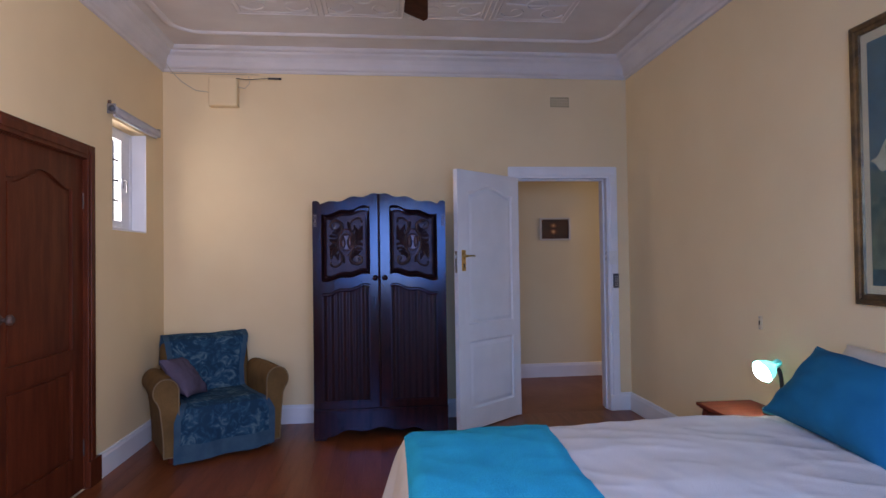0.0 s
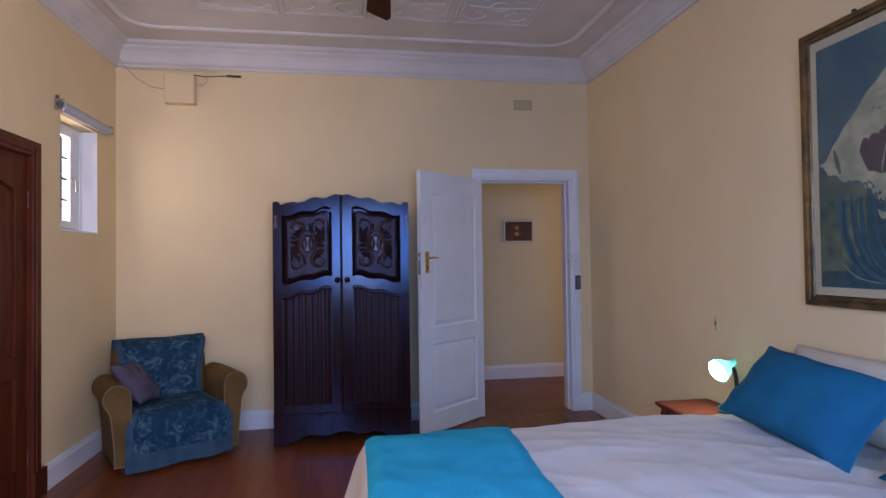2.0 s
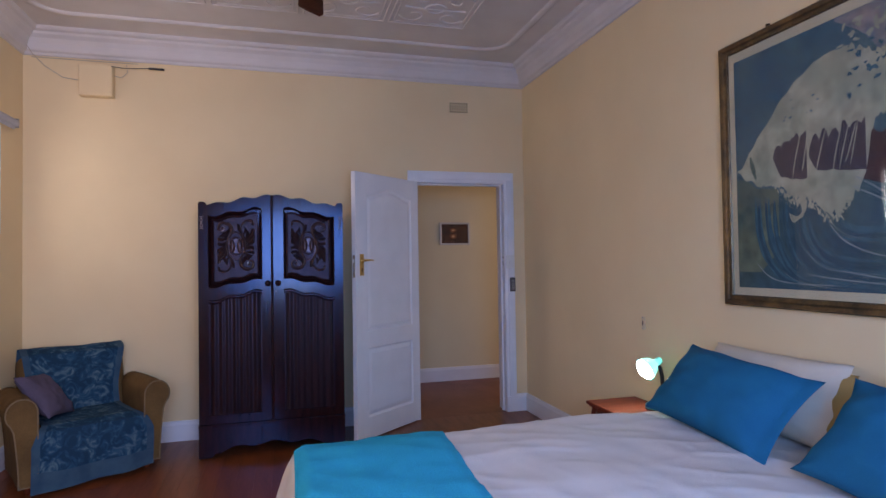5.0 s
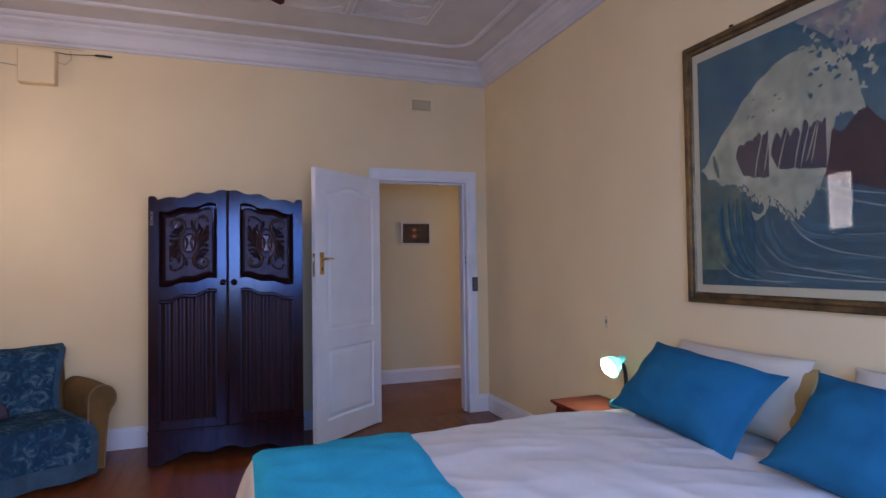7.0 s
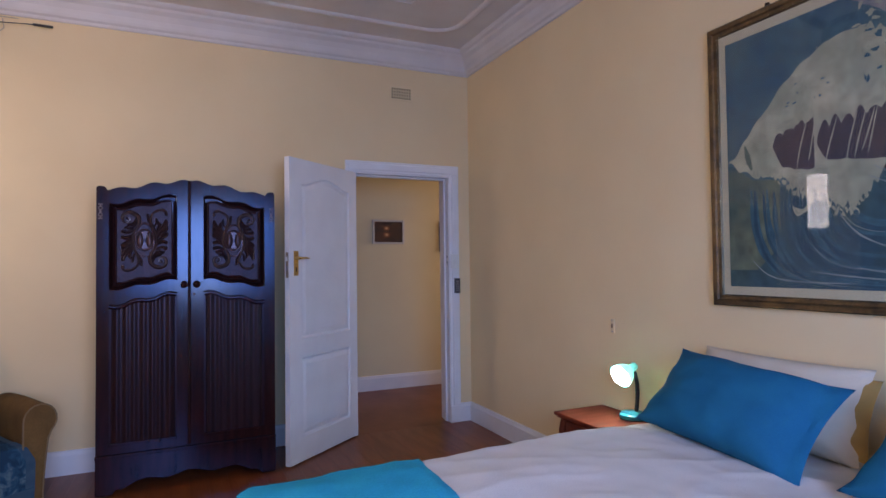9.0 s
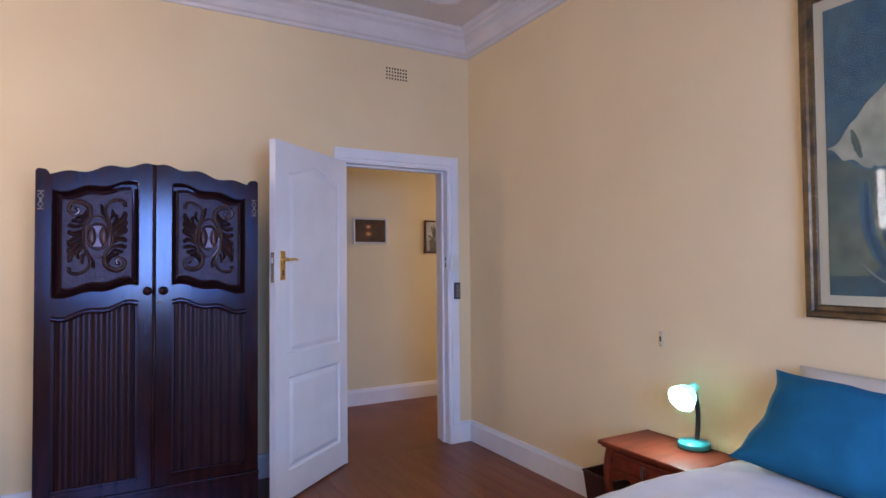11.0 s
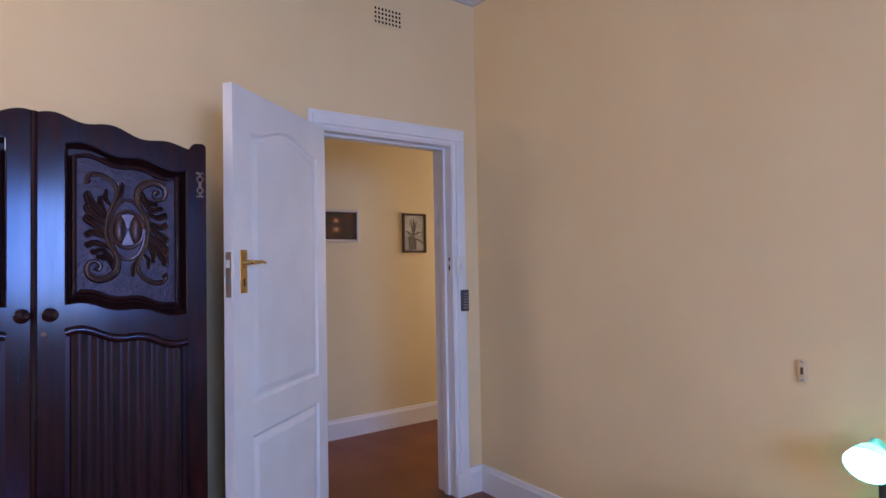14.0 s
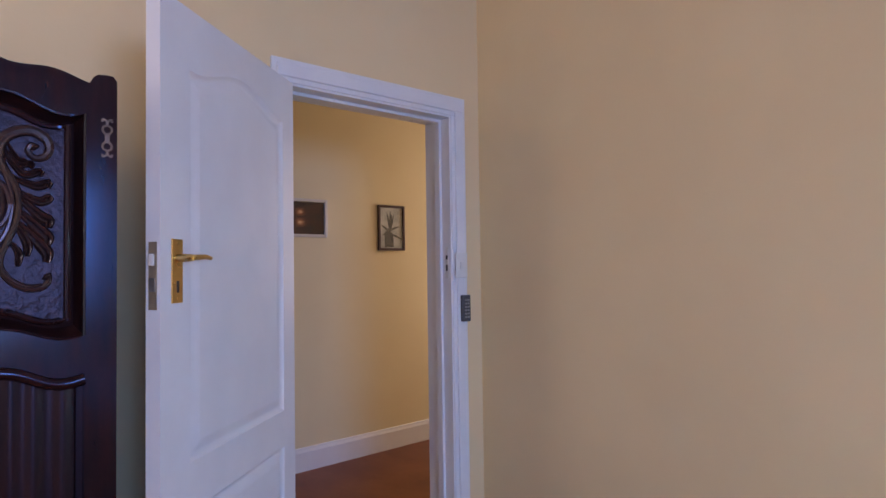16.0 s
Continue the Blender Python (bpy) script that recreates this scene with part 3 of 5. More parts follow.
def smooth_path(pts, n=5):
    """A curve through the points."""
    out = []
    for k in range(len(pts) - 1):
        a, b, c, d = pts[max(k - 1, 0)], pts[k], pts[k + 1], pts[min(k + 2, len(pts) - 1)]
        for q in range(n):
            t = q / n
            out.append(0.5 * ((2 * b) + (c - a) * t + (2 * a - 5 * b + 4 * c - d) * t * t + (3 * b - a - 3 * c + d) * t ** 3))
    return out + [pts[-1]]


ward = thing("wardrobe", (WX, WYF, 0), label="dark polished mahogany two-door wardrobe with carved panels", category="wardrobe")
HWD, PEAK, SIDE = 0.507, 1.866, 1.795


def crown(x):
    """The wavy top edge: high at the middle, falling in steps to the sides."""
    a = abs(x) / HWD
    s = PEAK - (PEAK - SIDE) * (a - 0.10 * math.sin(2 * math.pi * a)) + 0.010 * math.sin(3 * 2 * math.pi * a) * (1 - 0.3 * a)
    return s + 0.026 * max(0.0, 1 - ((a - 0.945) / 0.058) ** 4)


cz = boxes((-HWD + 0.006, -HWD + 0.026, 0.026, 0.52, 0.03, 1.77), (HWD - 0.026, HWD - 0.006, 0.026, 0.52, 0.03, 1.77),
           (-HWD + 0.026, HWD - 0.026, 0.50, 0.52, 0.10, 1.76), (-HWD + 0.026, HWD - 0.026, 0.026, 0.50, 1.74, 1.765),
           (-HWD + 0.026, HWD - 0.026, 0.026, 0.50, 0.10, 0.13), bevel=0.002)
part("carcass", cz, MAHOG, ward)
strip_bm = bmesh.new()
strip(strip_bm, -HWD, HWD, lambda u: 0.012 + 0.075 * min(1, max(0, math.sin(math.pi * min(max((u - 0.09) / 0.82, 0), 1))) ** 0.4 * 1.0)
      + 0.012 * math.cos(8 * math.pi * u) * (0.12 < u < 0.88), 0.235, -0.004, 0.026, 60)
part("plinth", strip_bm, MAHOG, ward, "shaped dark plinth with a scalloped lower edge")
part("plinth_rail", box(bmesh.new(), -HWD - 0.003, HWD + 0.003, -0.010, 0.0255, 0.222, 0.242, 0.005), MAHOG, ward)
for s in (-1, 1):
    part("foot", boxes((s * 0.46 - 0.04, s * 0.46 + 0.04, 0.03, 0.50, 0.0, 0.032), bevel=0.004), MAHOG, ward)


def wavy(z_in, z_out, amp=0.010):
    """A panel edge from the middle stile (u = 0) to the outer stile."""
    return lambda u: z_in + (z_out - z_in) * (u - 0.10 * math.sin(2 * math.pi * u)) + amp * math.sin(4 * math.pi * u)


def ward_door(s):
    """One door; s = 1 is the one on +x. u runs from the middle outwards."""
    d = bmesh.new()
    x_in, x_out = 0.001, HWD - 0.002
    p_in, p_out = 0.076, 0.440
    def sx(a, b):
        return (a, b) if s > 0 else (-b, -a)
    def along(f):
        return f if s > 0 else (lambda u: f(1 - u))
    y0, y1 = 0.0, 0.026
    top1 = wavy(1.776, 1.718)
    bot1 = wavy(1.256, 1.207, 0.008)
    top2 = wavy(1.182, 1.122)
    for a, b in ((x_in, p_in), (p_out, x_out)):
        xa, xb = sx(a, b)
        strip(d, xa, xb, 0.244, lambda u, xa=xa, xb=xb: crown(xa + (xb - xa) * u), y0, y1, 8)
    xa, xb = sx(p_in, p_out)
    strip(d, xa, xb, along(top1), lambda u: crown(xa + (xb - xa) * u), y0, y1, 30)
    strip(d, xa, xb, along(top2), along(bot1), y0, y1, 30)
    box(d, xa, xb, y0, y1, 0.244, 0.290)
    dr = part("door", d, MAHOG, ward)
    # recess and carved field
    fa, fb = p_in + 0.020, p_out - 0.030
    low, high = wavy(1.288, 1.244, 0.008), wavy(1.740, 1.690, 0.008)
    ga, gb = sx(fa, fb)
    f = strip(bmesh.new(), ga, gb, along(low), along(high), 0.006, 0.0265, 30)
    def outline(x0_, x1_, lo, hi, y, n=24):
        top_ = [Vector((x0_ + (x1_ - x0_) * i / n, y, hi(i / n))) for i in range(n + 1)]
        return top_ + [Vector((x1_ - (x1_ - x0_) * i / n, y, lo(1 - i / n))) for i in range(n + 1)]
    cove = bmesh.new()
    oa = outline(xa, xb, along(bot1), along(top1), 0.003)
    ob_ = outline(ga - 0.001, gb + 0.001, along(low), along(high), 0.028)
    ring_pts = []
    for q, dip in ((0.0, 0.0), (0.3, 0.012), (0.65, 0.014), (1.0, 0.0)):
        ring_pts.append([cove.verts.new(p.lerp(r, q) + Vector((0, dip, 0))) for p, r in zip(oa, ob_)])
    for ra, rb in zip(ring_pts, ring_pts[1:]):
        for k in range(len(ra)):
            cove.faces.new((ra[k], ra[(k + 1) % len(ra)], rb[(k + 1) % len(ra)], rb[k]))
    part("cove_moulding", cove, SHADEWOOD, dr, "hollow moulding round the carved panel", smooth=True)
    lip = bmesh.new()
    tube(lip, oa + oa[:1], 0.0042, 6, False)
    part("recess_bead", lip, MAHOG, dr, smooth=True)
    field = part("carved_panel", f, CARVE, dr, "carved leaf scroll panel")
    edge = bmesh.new()
    panel_ring(edge, ga + 0.004, gb - 0.004, along(lambda u: low(u) + 0.004), along(lambda u: high(u) - 0.004), 0.004, 0.0075, 0.0075)
    part("panel_bead", edge, MAHOG, field, smooth=True)
    # carving
    cx, czz = s * (fa + fb) / 2, 1.500
    yc = 0.005
    w = bmesh.new()
    tube(w, [(cx + 0.052 * math.cos(a * math.pi / 16), yc, czz + 0.101 * math.sin(a * math.pi / 16)) for a in range(33)], 0.0055, 8, False)
    tube(w, [(cx + 0.048 * math.cos(a * math.pi / 16), yc - 0.001, czz + 0.062 * math.sin(a * math.pi / 16)) for a in range(33)], 0.006, 8, False)
    for v in (-1, 1):
        lathe(w, [(0.0, 0.012), (0.008, 0.0112), (0.014, 0.008), (0.018, 0.0)], 14, m=Matrix.Translation((cx + v * 0.025, yc + 0.003, czz)) @ pose(0, 0, 0, 90, 0, 0) @ Matrix.Diagonal((1, 3.1, 1, 1)))
    part("medallion", w, MEDALWOOD, field, smooth=True)
    hour = bmesh.new()
    strip(hour, cx - 0.020, cx + 0.020, lambda u: czz - 0.050, lambda u: czz - 0.028 - 0.022 * (2 * u - 1) ** 2 + 0.026 * math.exp(-((u - 0.5) / 0.16) ** 2), yc - 0.004, yc + 0.002, 16)
    strip(hour, cx - 0.020, cx + 0.020, lambda u: czz + 0.028 + 0.022 * (2 * u - 1) ** 2 - 0.026 * math.exp(-((u - 0.5) / 0.16) ** 2), lambda u: czz + 0.050, yc - 0.004, yc + 0.002, 16)
    part("hourglass", hour, MEDALWOOD, field)
    hw, hh = (fb - fa) / 2 - 0.004, 0.200
    for side in (-1, 1):                           # one leafy scroll, turned half round for the other side
        def at(u, v, lift=0.0):
            return Vector((cx + s * side * u * hw * 0.90, yc - lift, czz - 0.018 * side * u + side * v * hh * 0.93))
        sc = bmesh.new()
        tube(sc, smooth_path([at(*q) for q in SCROLL]), lambda u: (0.0068 + 0.0060 * math.exp(-((u - 0.66) / 0.13) ** 2) + 0.0050 * (math.exp(-((u - 0.02) / 0.012) ** 2) + math.exp(-((u - 0.985) / 0.012) ** 2))) * min(1, 0.15 + u / 0.016, 0.15 + (1 - u) / 0.012), 8)
        tube(sc, smooth_path([at(u * 0.93 - 0.035, v * 0.95, 0.0085) for u, v in SCROLL[12:18]]), 0.0032, 6)
        tube(sc, smooth_path([at(u * 0.97 - 0.02, v * 0.955, 0.0055) for u, v in SCROLL[2:6]]), 0.0026, 6)
        for foot, bend, tip, half in LEAVES:
            a, b, c = at(*foot), at(*bend), at(*tip).lerp(at(*bend), 0.12)
            curl = at(tip[0] * 0.9 + bend[0] * 0.1 + 0.02, tip[1] + 0.075)          # the tip turns up and back
            blade(sc, smooth_path([a, a.lerp(b, 0.5).lerp(b.lerp(c, 0.5), 0.4), b.lerp(c, 0.45), c, curl], 4), half * 0.9, 0.0125, yc)
        part("leaf_scroll", sc, LEAFWOOD, field, smooth=True)
    # linenfold panel
    la, lb = sx(p_in, p_out)
    ridge = bmesh.new()
    folds = [0.11, 0.25, 0.36, 0.50, 0.63, 0.74, 0.89]

    def fold(u):
        return 0.020 - 0.0075 * sum(math.exp(-((u - c) / 0.043) ** 2) for c in folds) + 0.006 * (u < 0.04 or u > 0.96)

    grid(ridge, 84, 1, lambda u, v: Vector((la + (lb - la) * u, fold(u), 0.288 + v * (along(top2)(u) + 0.002 - 0.288))))
    pl = part("linenfold_panel", ridge, SHADEWOOD, dr, "vertically folded lower panel", smooth=True)
    cap = bmesh.new()
    tube(cap, [(la + (lb - la) * i / 30, 0.008, along(top2)(i / 30) - 0.014) for i in range(31)], 0.0145, 10)
    part("scalloped_edge", cap, MAHOG, pl, smooth=True)
    part("lower_bead", box(bmesh.new(), la, lb, 0.003, 0.0135, 0.288, 0.306, 0.004), MAHOG, pl)
    # fittings
    kb = lathe(bmesh.new(), [(0.0, 0.0), (0.014, 0.0), (0.012, 0.004), (0.008, 0.012), (0.012, 0.018), (0.021, 0.026), (0.022, 0.033), (0.015, 0.041), (0.0, 0.044)], 22,
               m=pose(s * 0.036, 0.0, 1.228, 90, 0, 0))
    part("knob", kb, MAHOG, dr, "round dark knob", smooth=True)
    h = box(bmesh.new(), s * 0.484 - 0.005, s * 0.484 + 0.005, -0.003, 0.001, 1.655, 1.679, 0.001)
    for up_ in (-1, 1):
        for side in (-1, 1):
            curl = [(0.002, 0.008), (0.010, 0.016), (0.009, 0.026), (0.001, 0.030), (0.002, 0.040), (0.010, 0.044), (0.011, 0.038)]
            tube(h, smooth_path([Vector((s * 0.484 + side * u * 0.9, -0.001, 1.667 + up_ * v)) for u, v in curl], 4), 0.0026, 6)
    part("hinge", h, HINGEBRASS, dr, "ornate pierced brass hinge", smooth=True)
    if s > 0:
        part("lock_escutcheon", lathe(bmesh.new(), [(0.0, 0.0), (0.008, 0.0), (0.007, 0.002), (0.0, 0.003)], 14, m=pose(0.020, 0.0, 1.168, 90, 0, 0)), BRONZE, dr)
    return dr


ward_door(-1)
ward_door(1)
astr = bmesh.new()
tube(astr, [(-0.006, -0.001, 0.25), (-0.006, -0.001, PEAK + 0.002)], 0.009, 8)
part("meeting_bead", astr, MAHOG, ward, smooth=True)

# ---- armchair ----
chair = thing("armchair", (-1.335, 4.355, 0), 28, "mustard velour armchair under a blue patterned throw", "armchair")


def rounded(x0, x1, y0, y1, z0, z1, r, seg=4):
    return box(bmesh.new(), x0, x1, y0, y1, z0, z1, r, seg)


part("base", rounded(-0.34, 0.34, -0.28, 0.28, 0.05, 0.30, 0.03), MUSTARD, chair, smooth=True)
part("seat", rounded(-0.275, 0.275, -0.31, 0.20, 0.27, 0.37, 0.045), MUSTARD, chair, smooth=True)
bk = rounded(-0.325, 0.325, -0.075, 0.075, 0.0, 0.555, 0.06)
bmesh.ops.transform(bk, matrix=pose(0, 0.215, 0.215, -13, 0, 0), verts=bk.verts)
part("backrest", bk, MUSTARD, chair, smooth=True)
for s in (-1, 1):
    arm = bmesh.new()
    n = 28

    def arm_at(u, v, s=s):
        # outline of the arm seen from the front, from inner foot over the roll to outer foot
        if u < 0.30:
            x, z = 0.295, 0.06 + (0.50 - 0.06) * u / 0.30
        elif u < 0.72:
            q = (u - 0.30) / 0.42 * math.pi * 1.28
            x, z = 0.375 - 0.080 * math.cos(q), 0.50 + 0.088 * math.sin(q)
        else:
            q = (u - 0.72) / 0.28
            x, z = 0.418 - 0.028 * math.sin(q * math.pi / 2), 0.435 - 0.375 * q
        y = -0.33 + 0.58 * v
        return Vector((s * x, y, z + 0.02 * v - 0.03 * v * v))
    grid(arm, n, 10, arm_at)
    arm.verts.ensure_lookup_table()
    for side_v in (0, 10):
        arm.faces.new([arm.verts[i * 11 + side_v] for i in range(n + 1)])
    part("armrest", arm, MUSTARD, chair, smooth=True)
    pip = bmesh.new()
    tube(pip, [arm_at(i / n, 0.0) + Vector((0, -0.004, 0)) for i in range(n + 1)], 0.0045, 6)
    part("piping", pip, CREAMCORD, chair, smooth=True)
    part("piping", tube(bmesh.new(), [(s * 0.298, -0.334, 0.068), (s * 0.345, -0.336, 0.064), (s * 0.392, -0.334, 0.066)], 0.0045, 6), CREAMCORD, chair, smooth=True)
    for y in (-0.25, 0.22):
        part("foot", lathe(bmesh.new(), [(0.018, 0.0), (0.026, 0.03), (0.028, 0.062)], 12, at=(s * 0.33, y, 0)), BROWN, chair)

# throw: patterned cloth over the back, the seat and the front
m = bpy.data.materials.new("blue_patterned_throw")
m.use_nodes = True
nt = m.node_tree
n_, l_ = nt.nodes.new, nt.links.new
co, wav, nz, add = n_("ShaderNodeTexCoord"), n_("ShaderNodeTexVoronoi"), n_("ShaderNodeTexNoise"), n_("ShaderNodeMath")
nz.inputs["Scale"].default_value, nz.inputs["Detail"].default_value, nz.inputs["Distortion"].default_value = 13, 2.5, 2.2
wav.inputs["Scale"].default_value, wav.feature = 8.5, "SMOOTH_F1"
l_(co.outputs["Object"], nz.inputs["Vector"])
l_(co.outputs["Object"], wav.inputs["Vector"])
add.operation = "MULTIPLY_ADD"
add.inputs[1].default_value = -0.35
l_(wav.outputs["Distance"], add.inputs[0])
l_(nz.outputs["Fac"], add.inputs[2])
cr = n_("ShaderNodeValToRGB")
cr.color_ramp.elements[0].position, cr.color_ramp.elements[0].color = 0.26, (0.012, 0.040, 0.074, 1)
cr.color_ramp.elements[1].position, cr.color_ramp.elements[1].color = 0.58, (0.088, 0.150, 0.172, 1)
e = cr.color_ramp.elements.new(0.40)
e.color = (0.018, 0.066, 0.116, 1)
l_(add.outputs["Value"], cr.inputs["Fac"])
l_(cr.outputs["Color"], nt.nodes["Principled BSDF"].inputs["Base Color"])
nt.nodes["Principled BSDF"].inputs["Roughness"].default_value = 0.95
nt.nodes["Principled BSDF"].inputs["Specular IOR Level"].default_value = 0.15
bp, fz = n_("ShaderNodeBump"), n_("ShaderNodeTexNoise")
fz.inputs["Scale"].default_value = 170
bp.inputs["Strength"].default_value, bp.inputs["Distance"].default_value = 0.6, 0.004
l_(co.outputs["Object"], fz.inputs["Vector"])
l_(fz.outputs["Fac"], bp.inputs["Height"])
l_(bp.outputs["Normal"], nt.nodes["Principled BSDF"].inputs["Normal"])
THROW = m

# path of the throw from behind the top of the back, down, over the seat and down the front: (y, z)
PROFILE = [(0.450, 0.56), (0.455, 0.71), (0.425, 0.795), (0.330, 0.806), (0.236, 0.768), (0.186, 0.60), (0.142, 0.44), (0.12, 0.395), (-0.08, 0.395), (-0.26, 0.395),
           (-0.325, 0.37), (-0.342, 0.31), (-0.348, 0.20), (-0.358, 0.06), (-0.362, 0.03)]


def along_profile(t):
    ds = [0.0]
    for a, b in zip(PROFILE, PROFILE[1:]):
        ds.append(ds[-1] + math.dist(a, b))
    t *= ds[-1]
    for k in range(len(ds) - 1):
        if t <= ds[k + 1] + 1e-9:
            q = (t - ds[k]) / (ds[k + 1] - ds[k])
            return PROFILE[k][0] + q * (PROFILE[k + 1][0] - PROFILE[k][0]), PROFILE[k][1] + q * (PROFILE[k + 1][1] - PROFILE[k][1])
    return PROFILE[-1]


def throw_at(u, v, lift=0.0):
    y, z = along_profile(v)
    front = max(0.0, (v - 0.78) / 0.22)
    w = 0.315 - 0.045 * min(1, max(0, (v - 0.25) / 0.17)) + 0.070 * min(1, max(0, (v - 0.74) / 0.1))
    x = (2 * u - 1) * w + 0.01 * math.sin(9 * v)
    k = noise.noise(Vector((x * 6, v * 9, 1.3)))
    y += 0.010 * k + 0.018 * front * math.sin(x * 21 + 1.0)
    z += 0.009 * noise.noise(Vector((x * 7, v * 8, 7.7))) + 0.025 * front * front * (u - 0.6)
    return Vector((x, y - lift, max(z, 0.012)))


tb = grid(bmesh.new(), 36, 90, throw_at)
throw = thing("throw", (-1.335, 4.355, 0), 28, "blue and grey leaf-patterned throw draped over the armchair", "throw")
part("cloth", tb, THROW, throw, smooth=True)
HEM = material("grey_blue_hem", (0.032, 0.082, 0.118), 0.95, second=(0.018, 0.055, 0.095), scale=12, bump=0.5, bump_scale=170)
part("hem_band", grid(bmesh.new(), 36, 4, lambda u, v: throw_at(u, 0.932 + 0.067 * v, 0.004)), HEM, throw, smooth=True)
for u0, u1 in ((0.0, 0.065), (0.935, 1.0)):
    part("side_band", grid(bmesh.new(), 3, 80, lambda u, v, a=u0, b=u1: throw_at(a + (b - a) * u, 0.932 * v, 0.002) + Vector((0, 0, 0.002))), HEM, throw, smooth=True)


def pillow_mesh(w, h, t, pinch=0.09, n=34, sag=0.0, seed=0, flange=0.0):
    """A filled cushion lying in the x-z plane, thickness along y, with drawn-out corners; a flange is an unfilled end of the case."""
    bm = bmesh.new()
    for face in (-1, 1):
        def at(u, v, face=face):
            a, b = 2 * u - 1, 2 * v - 1
            f = max(-1.0, min(1.0, (2 * a - flange) / (2 - flange)))     # the filling ends short of the flange
            edge = max(0.0, (1 - abs(f) ** (1.7 if flange and f > 0 else 2.6)) * (1 - abs(b) ** 2.6)) + (0.012 if flange and a > -0.999 and a < 1 and abs(b) < 0.999 else 0.0)
            k = 1 - (1.25 if flange and b > 0 else 1.0) * pinch * (1 - abs(a) ** 2) * abs(b) ** 3
            l = 1 - (pinch if a < 0 or not flange else 1.8 * pinch) * (1 - abs(b) ** 2) * abs(a) ** 3
            wr = 0.013 * noise.noise(Vector((a * 2.1 + seed, b * 2.7, face * 3.0))) + 0.006 * noise.noise(Vector((a * 6 + seed, b * 4, face)))
            wr += 0.007 * (abs(a) ** 3 + abs(b) ** 3) * math.sin(9 * b * (1 if abs(a) > abs(b) else 0.3) + 8 * a * (1 if abs(b) >= abs(a) else 0.3) + seed)
            return Vector((a * w / 2 * l, face * (t / 2 * edge ** 0.55) + wr * edge ** 0.3, b * h / 2 * k - sag * (1 - a * a) * (b > 0) * b))
        grid(bm, n, n, at)
    bmesh.ops.remove_doubles(bm, verts=bm.verts, dist=0.0015)
    return bm


cush = thing("cushion", (-1.51, 4.26, 0.39), 28, "mauve-grey cotton cushion leaning in the armchair", "cushion")
pm = pillow_mesh(0.34, 0.34, 0.12, seed=3)
bmesh.ops.transform(pm, matrix=pose(-0.010, -0.02, 0.148, 0, 0, 60) @ pose(0, 0, 0, -40, 0, 0) @ pose(0, 0, 0, 0, 8, 0), verts=pm.verts)
part("cover", pm, MAUVE, cush, smooth=True)

# ---- bed ----
BX0, BX1, BY0, BY1, BZ = 0.005, 2.09, 0.72, 2.42, 0.615
bed = thing("bed", ((BX0 + BX1) / 2, (BY0 + BY1) / 2, 0), label="double bed with a white cotton duvet reaching the floor", category="bed")
ox, oy = (BX0 + BX1) / 2, (BY0 + BY1) / 2


def soft_edge(d, r=0.07):
    """From the distance along the cloth past the edge: (sideways, down)."""
    if d <= -r:
        return d, 0.0
    arc = r * math.pi / 2
    if d < arc - r:
        a = (d + r) / r
        return -r + r * math.sin(a), r * (1 - math.cos(a))
    return 0.0, r + (d - (arc - r))


def duvet_at(s, t):
    """s from the head to the foot, t across; metres of cloth measured from the edges."""
    fx_, fz_ = soft_edge(BX0 - s)
    x = BX0 - fx_
    if t > oy:
        sy, sz = soft_edge(t - BY1)
        y = BY1 + sy
    else:
        sy, sz = soft_edge(BY0 - t)
        y = BY0 - sy
    drop = fz_ + sz
    z = BZ - drop
    if drop < 0.02:
        z += 0.020 * math.exp(-((x - 1.25) / 0.55) ** 2) + 0.010 * noise.noise(Vector((x * 2.2, y * 1.6, 0.4))) \
            + 0.006 * noise.noise(Vector((x * 9 + y * 2, y * 3, 2.0))) + 0.003 * math.sin(14 * y + 5 * x + 2 * math.sin(4 * x))
        r1 = noise.noise(Vector((x * 3.1 + y * 5.5, y * 1.2 - x * 2.2, 5.0)))
        r2 = noise.noise(Vector((x * 7.0 - y * 3.0, y * 6.0 + x * 2.0, 9.0)))
        z += 0.0055 * (1 - abs(r1)) ** 5 + 0.0022 * (1 - abs(r2)) ** 4 - 0.003
    fl = max(0.0, drop - 0.05)
    if fz_ > 0.05:
        x -= 0.26 * fl + 0.018 * fl * 3 * math.sin(13 * y + 1.2) + 0.010 * math.sin(27 * y) * min(1, fl * 4)
    if sz > 0.05:
        k = 0.07 * fl + 0.018 * fl * 3 * math.sin(12 * x + 0.5) + 0.010 * math.sin(25 * x) * min(1, fl * 4)
        y += k if t > oy else -k
    return Vector((x - ox, y - oy, max(z, 0.05)))


S1, T0, T1 = BX0 - 0.50, BY0 - 0.48, BY1 + 0.48
dv = grid(bmesh.new(), 170, 170, lambda u, v: duvet_at(BX1 + (S1 - BX1) * u, T0 + (T1 - T0) * v))
part("duvet", dv, LINEN, bed, smooth=True)
part("mattress", rounded(BX0 + 0.05 - ox, BX1 - 0.005 - ox, BY0 + 0.05 - oy, BY1 - 0.05 - oy, 0.30, 0.55, 0.05), LINEN, bed, smooth=True)
part("base", rounded(BX0 + 0.06 - ox, BX1 - 0.01 - ox, BY0 + 0.06 - oy, BY1 - 0.06 - oy, 0.10, 0.30, 0.01), MAUVE, bed)
for s in (-1, 1):
    for q in (-1, 1):
        part("leg", boxes((s * 0.9 - 0.03, s * 0.9 + 0.03, q * 0.7 - 0.03, q * 0.7 + 0.03, 0.0, 0.105)), BLACK, bed)

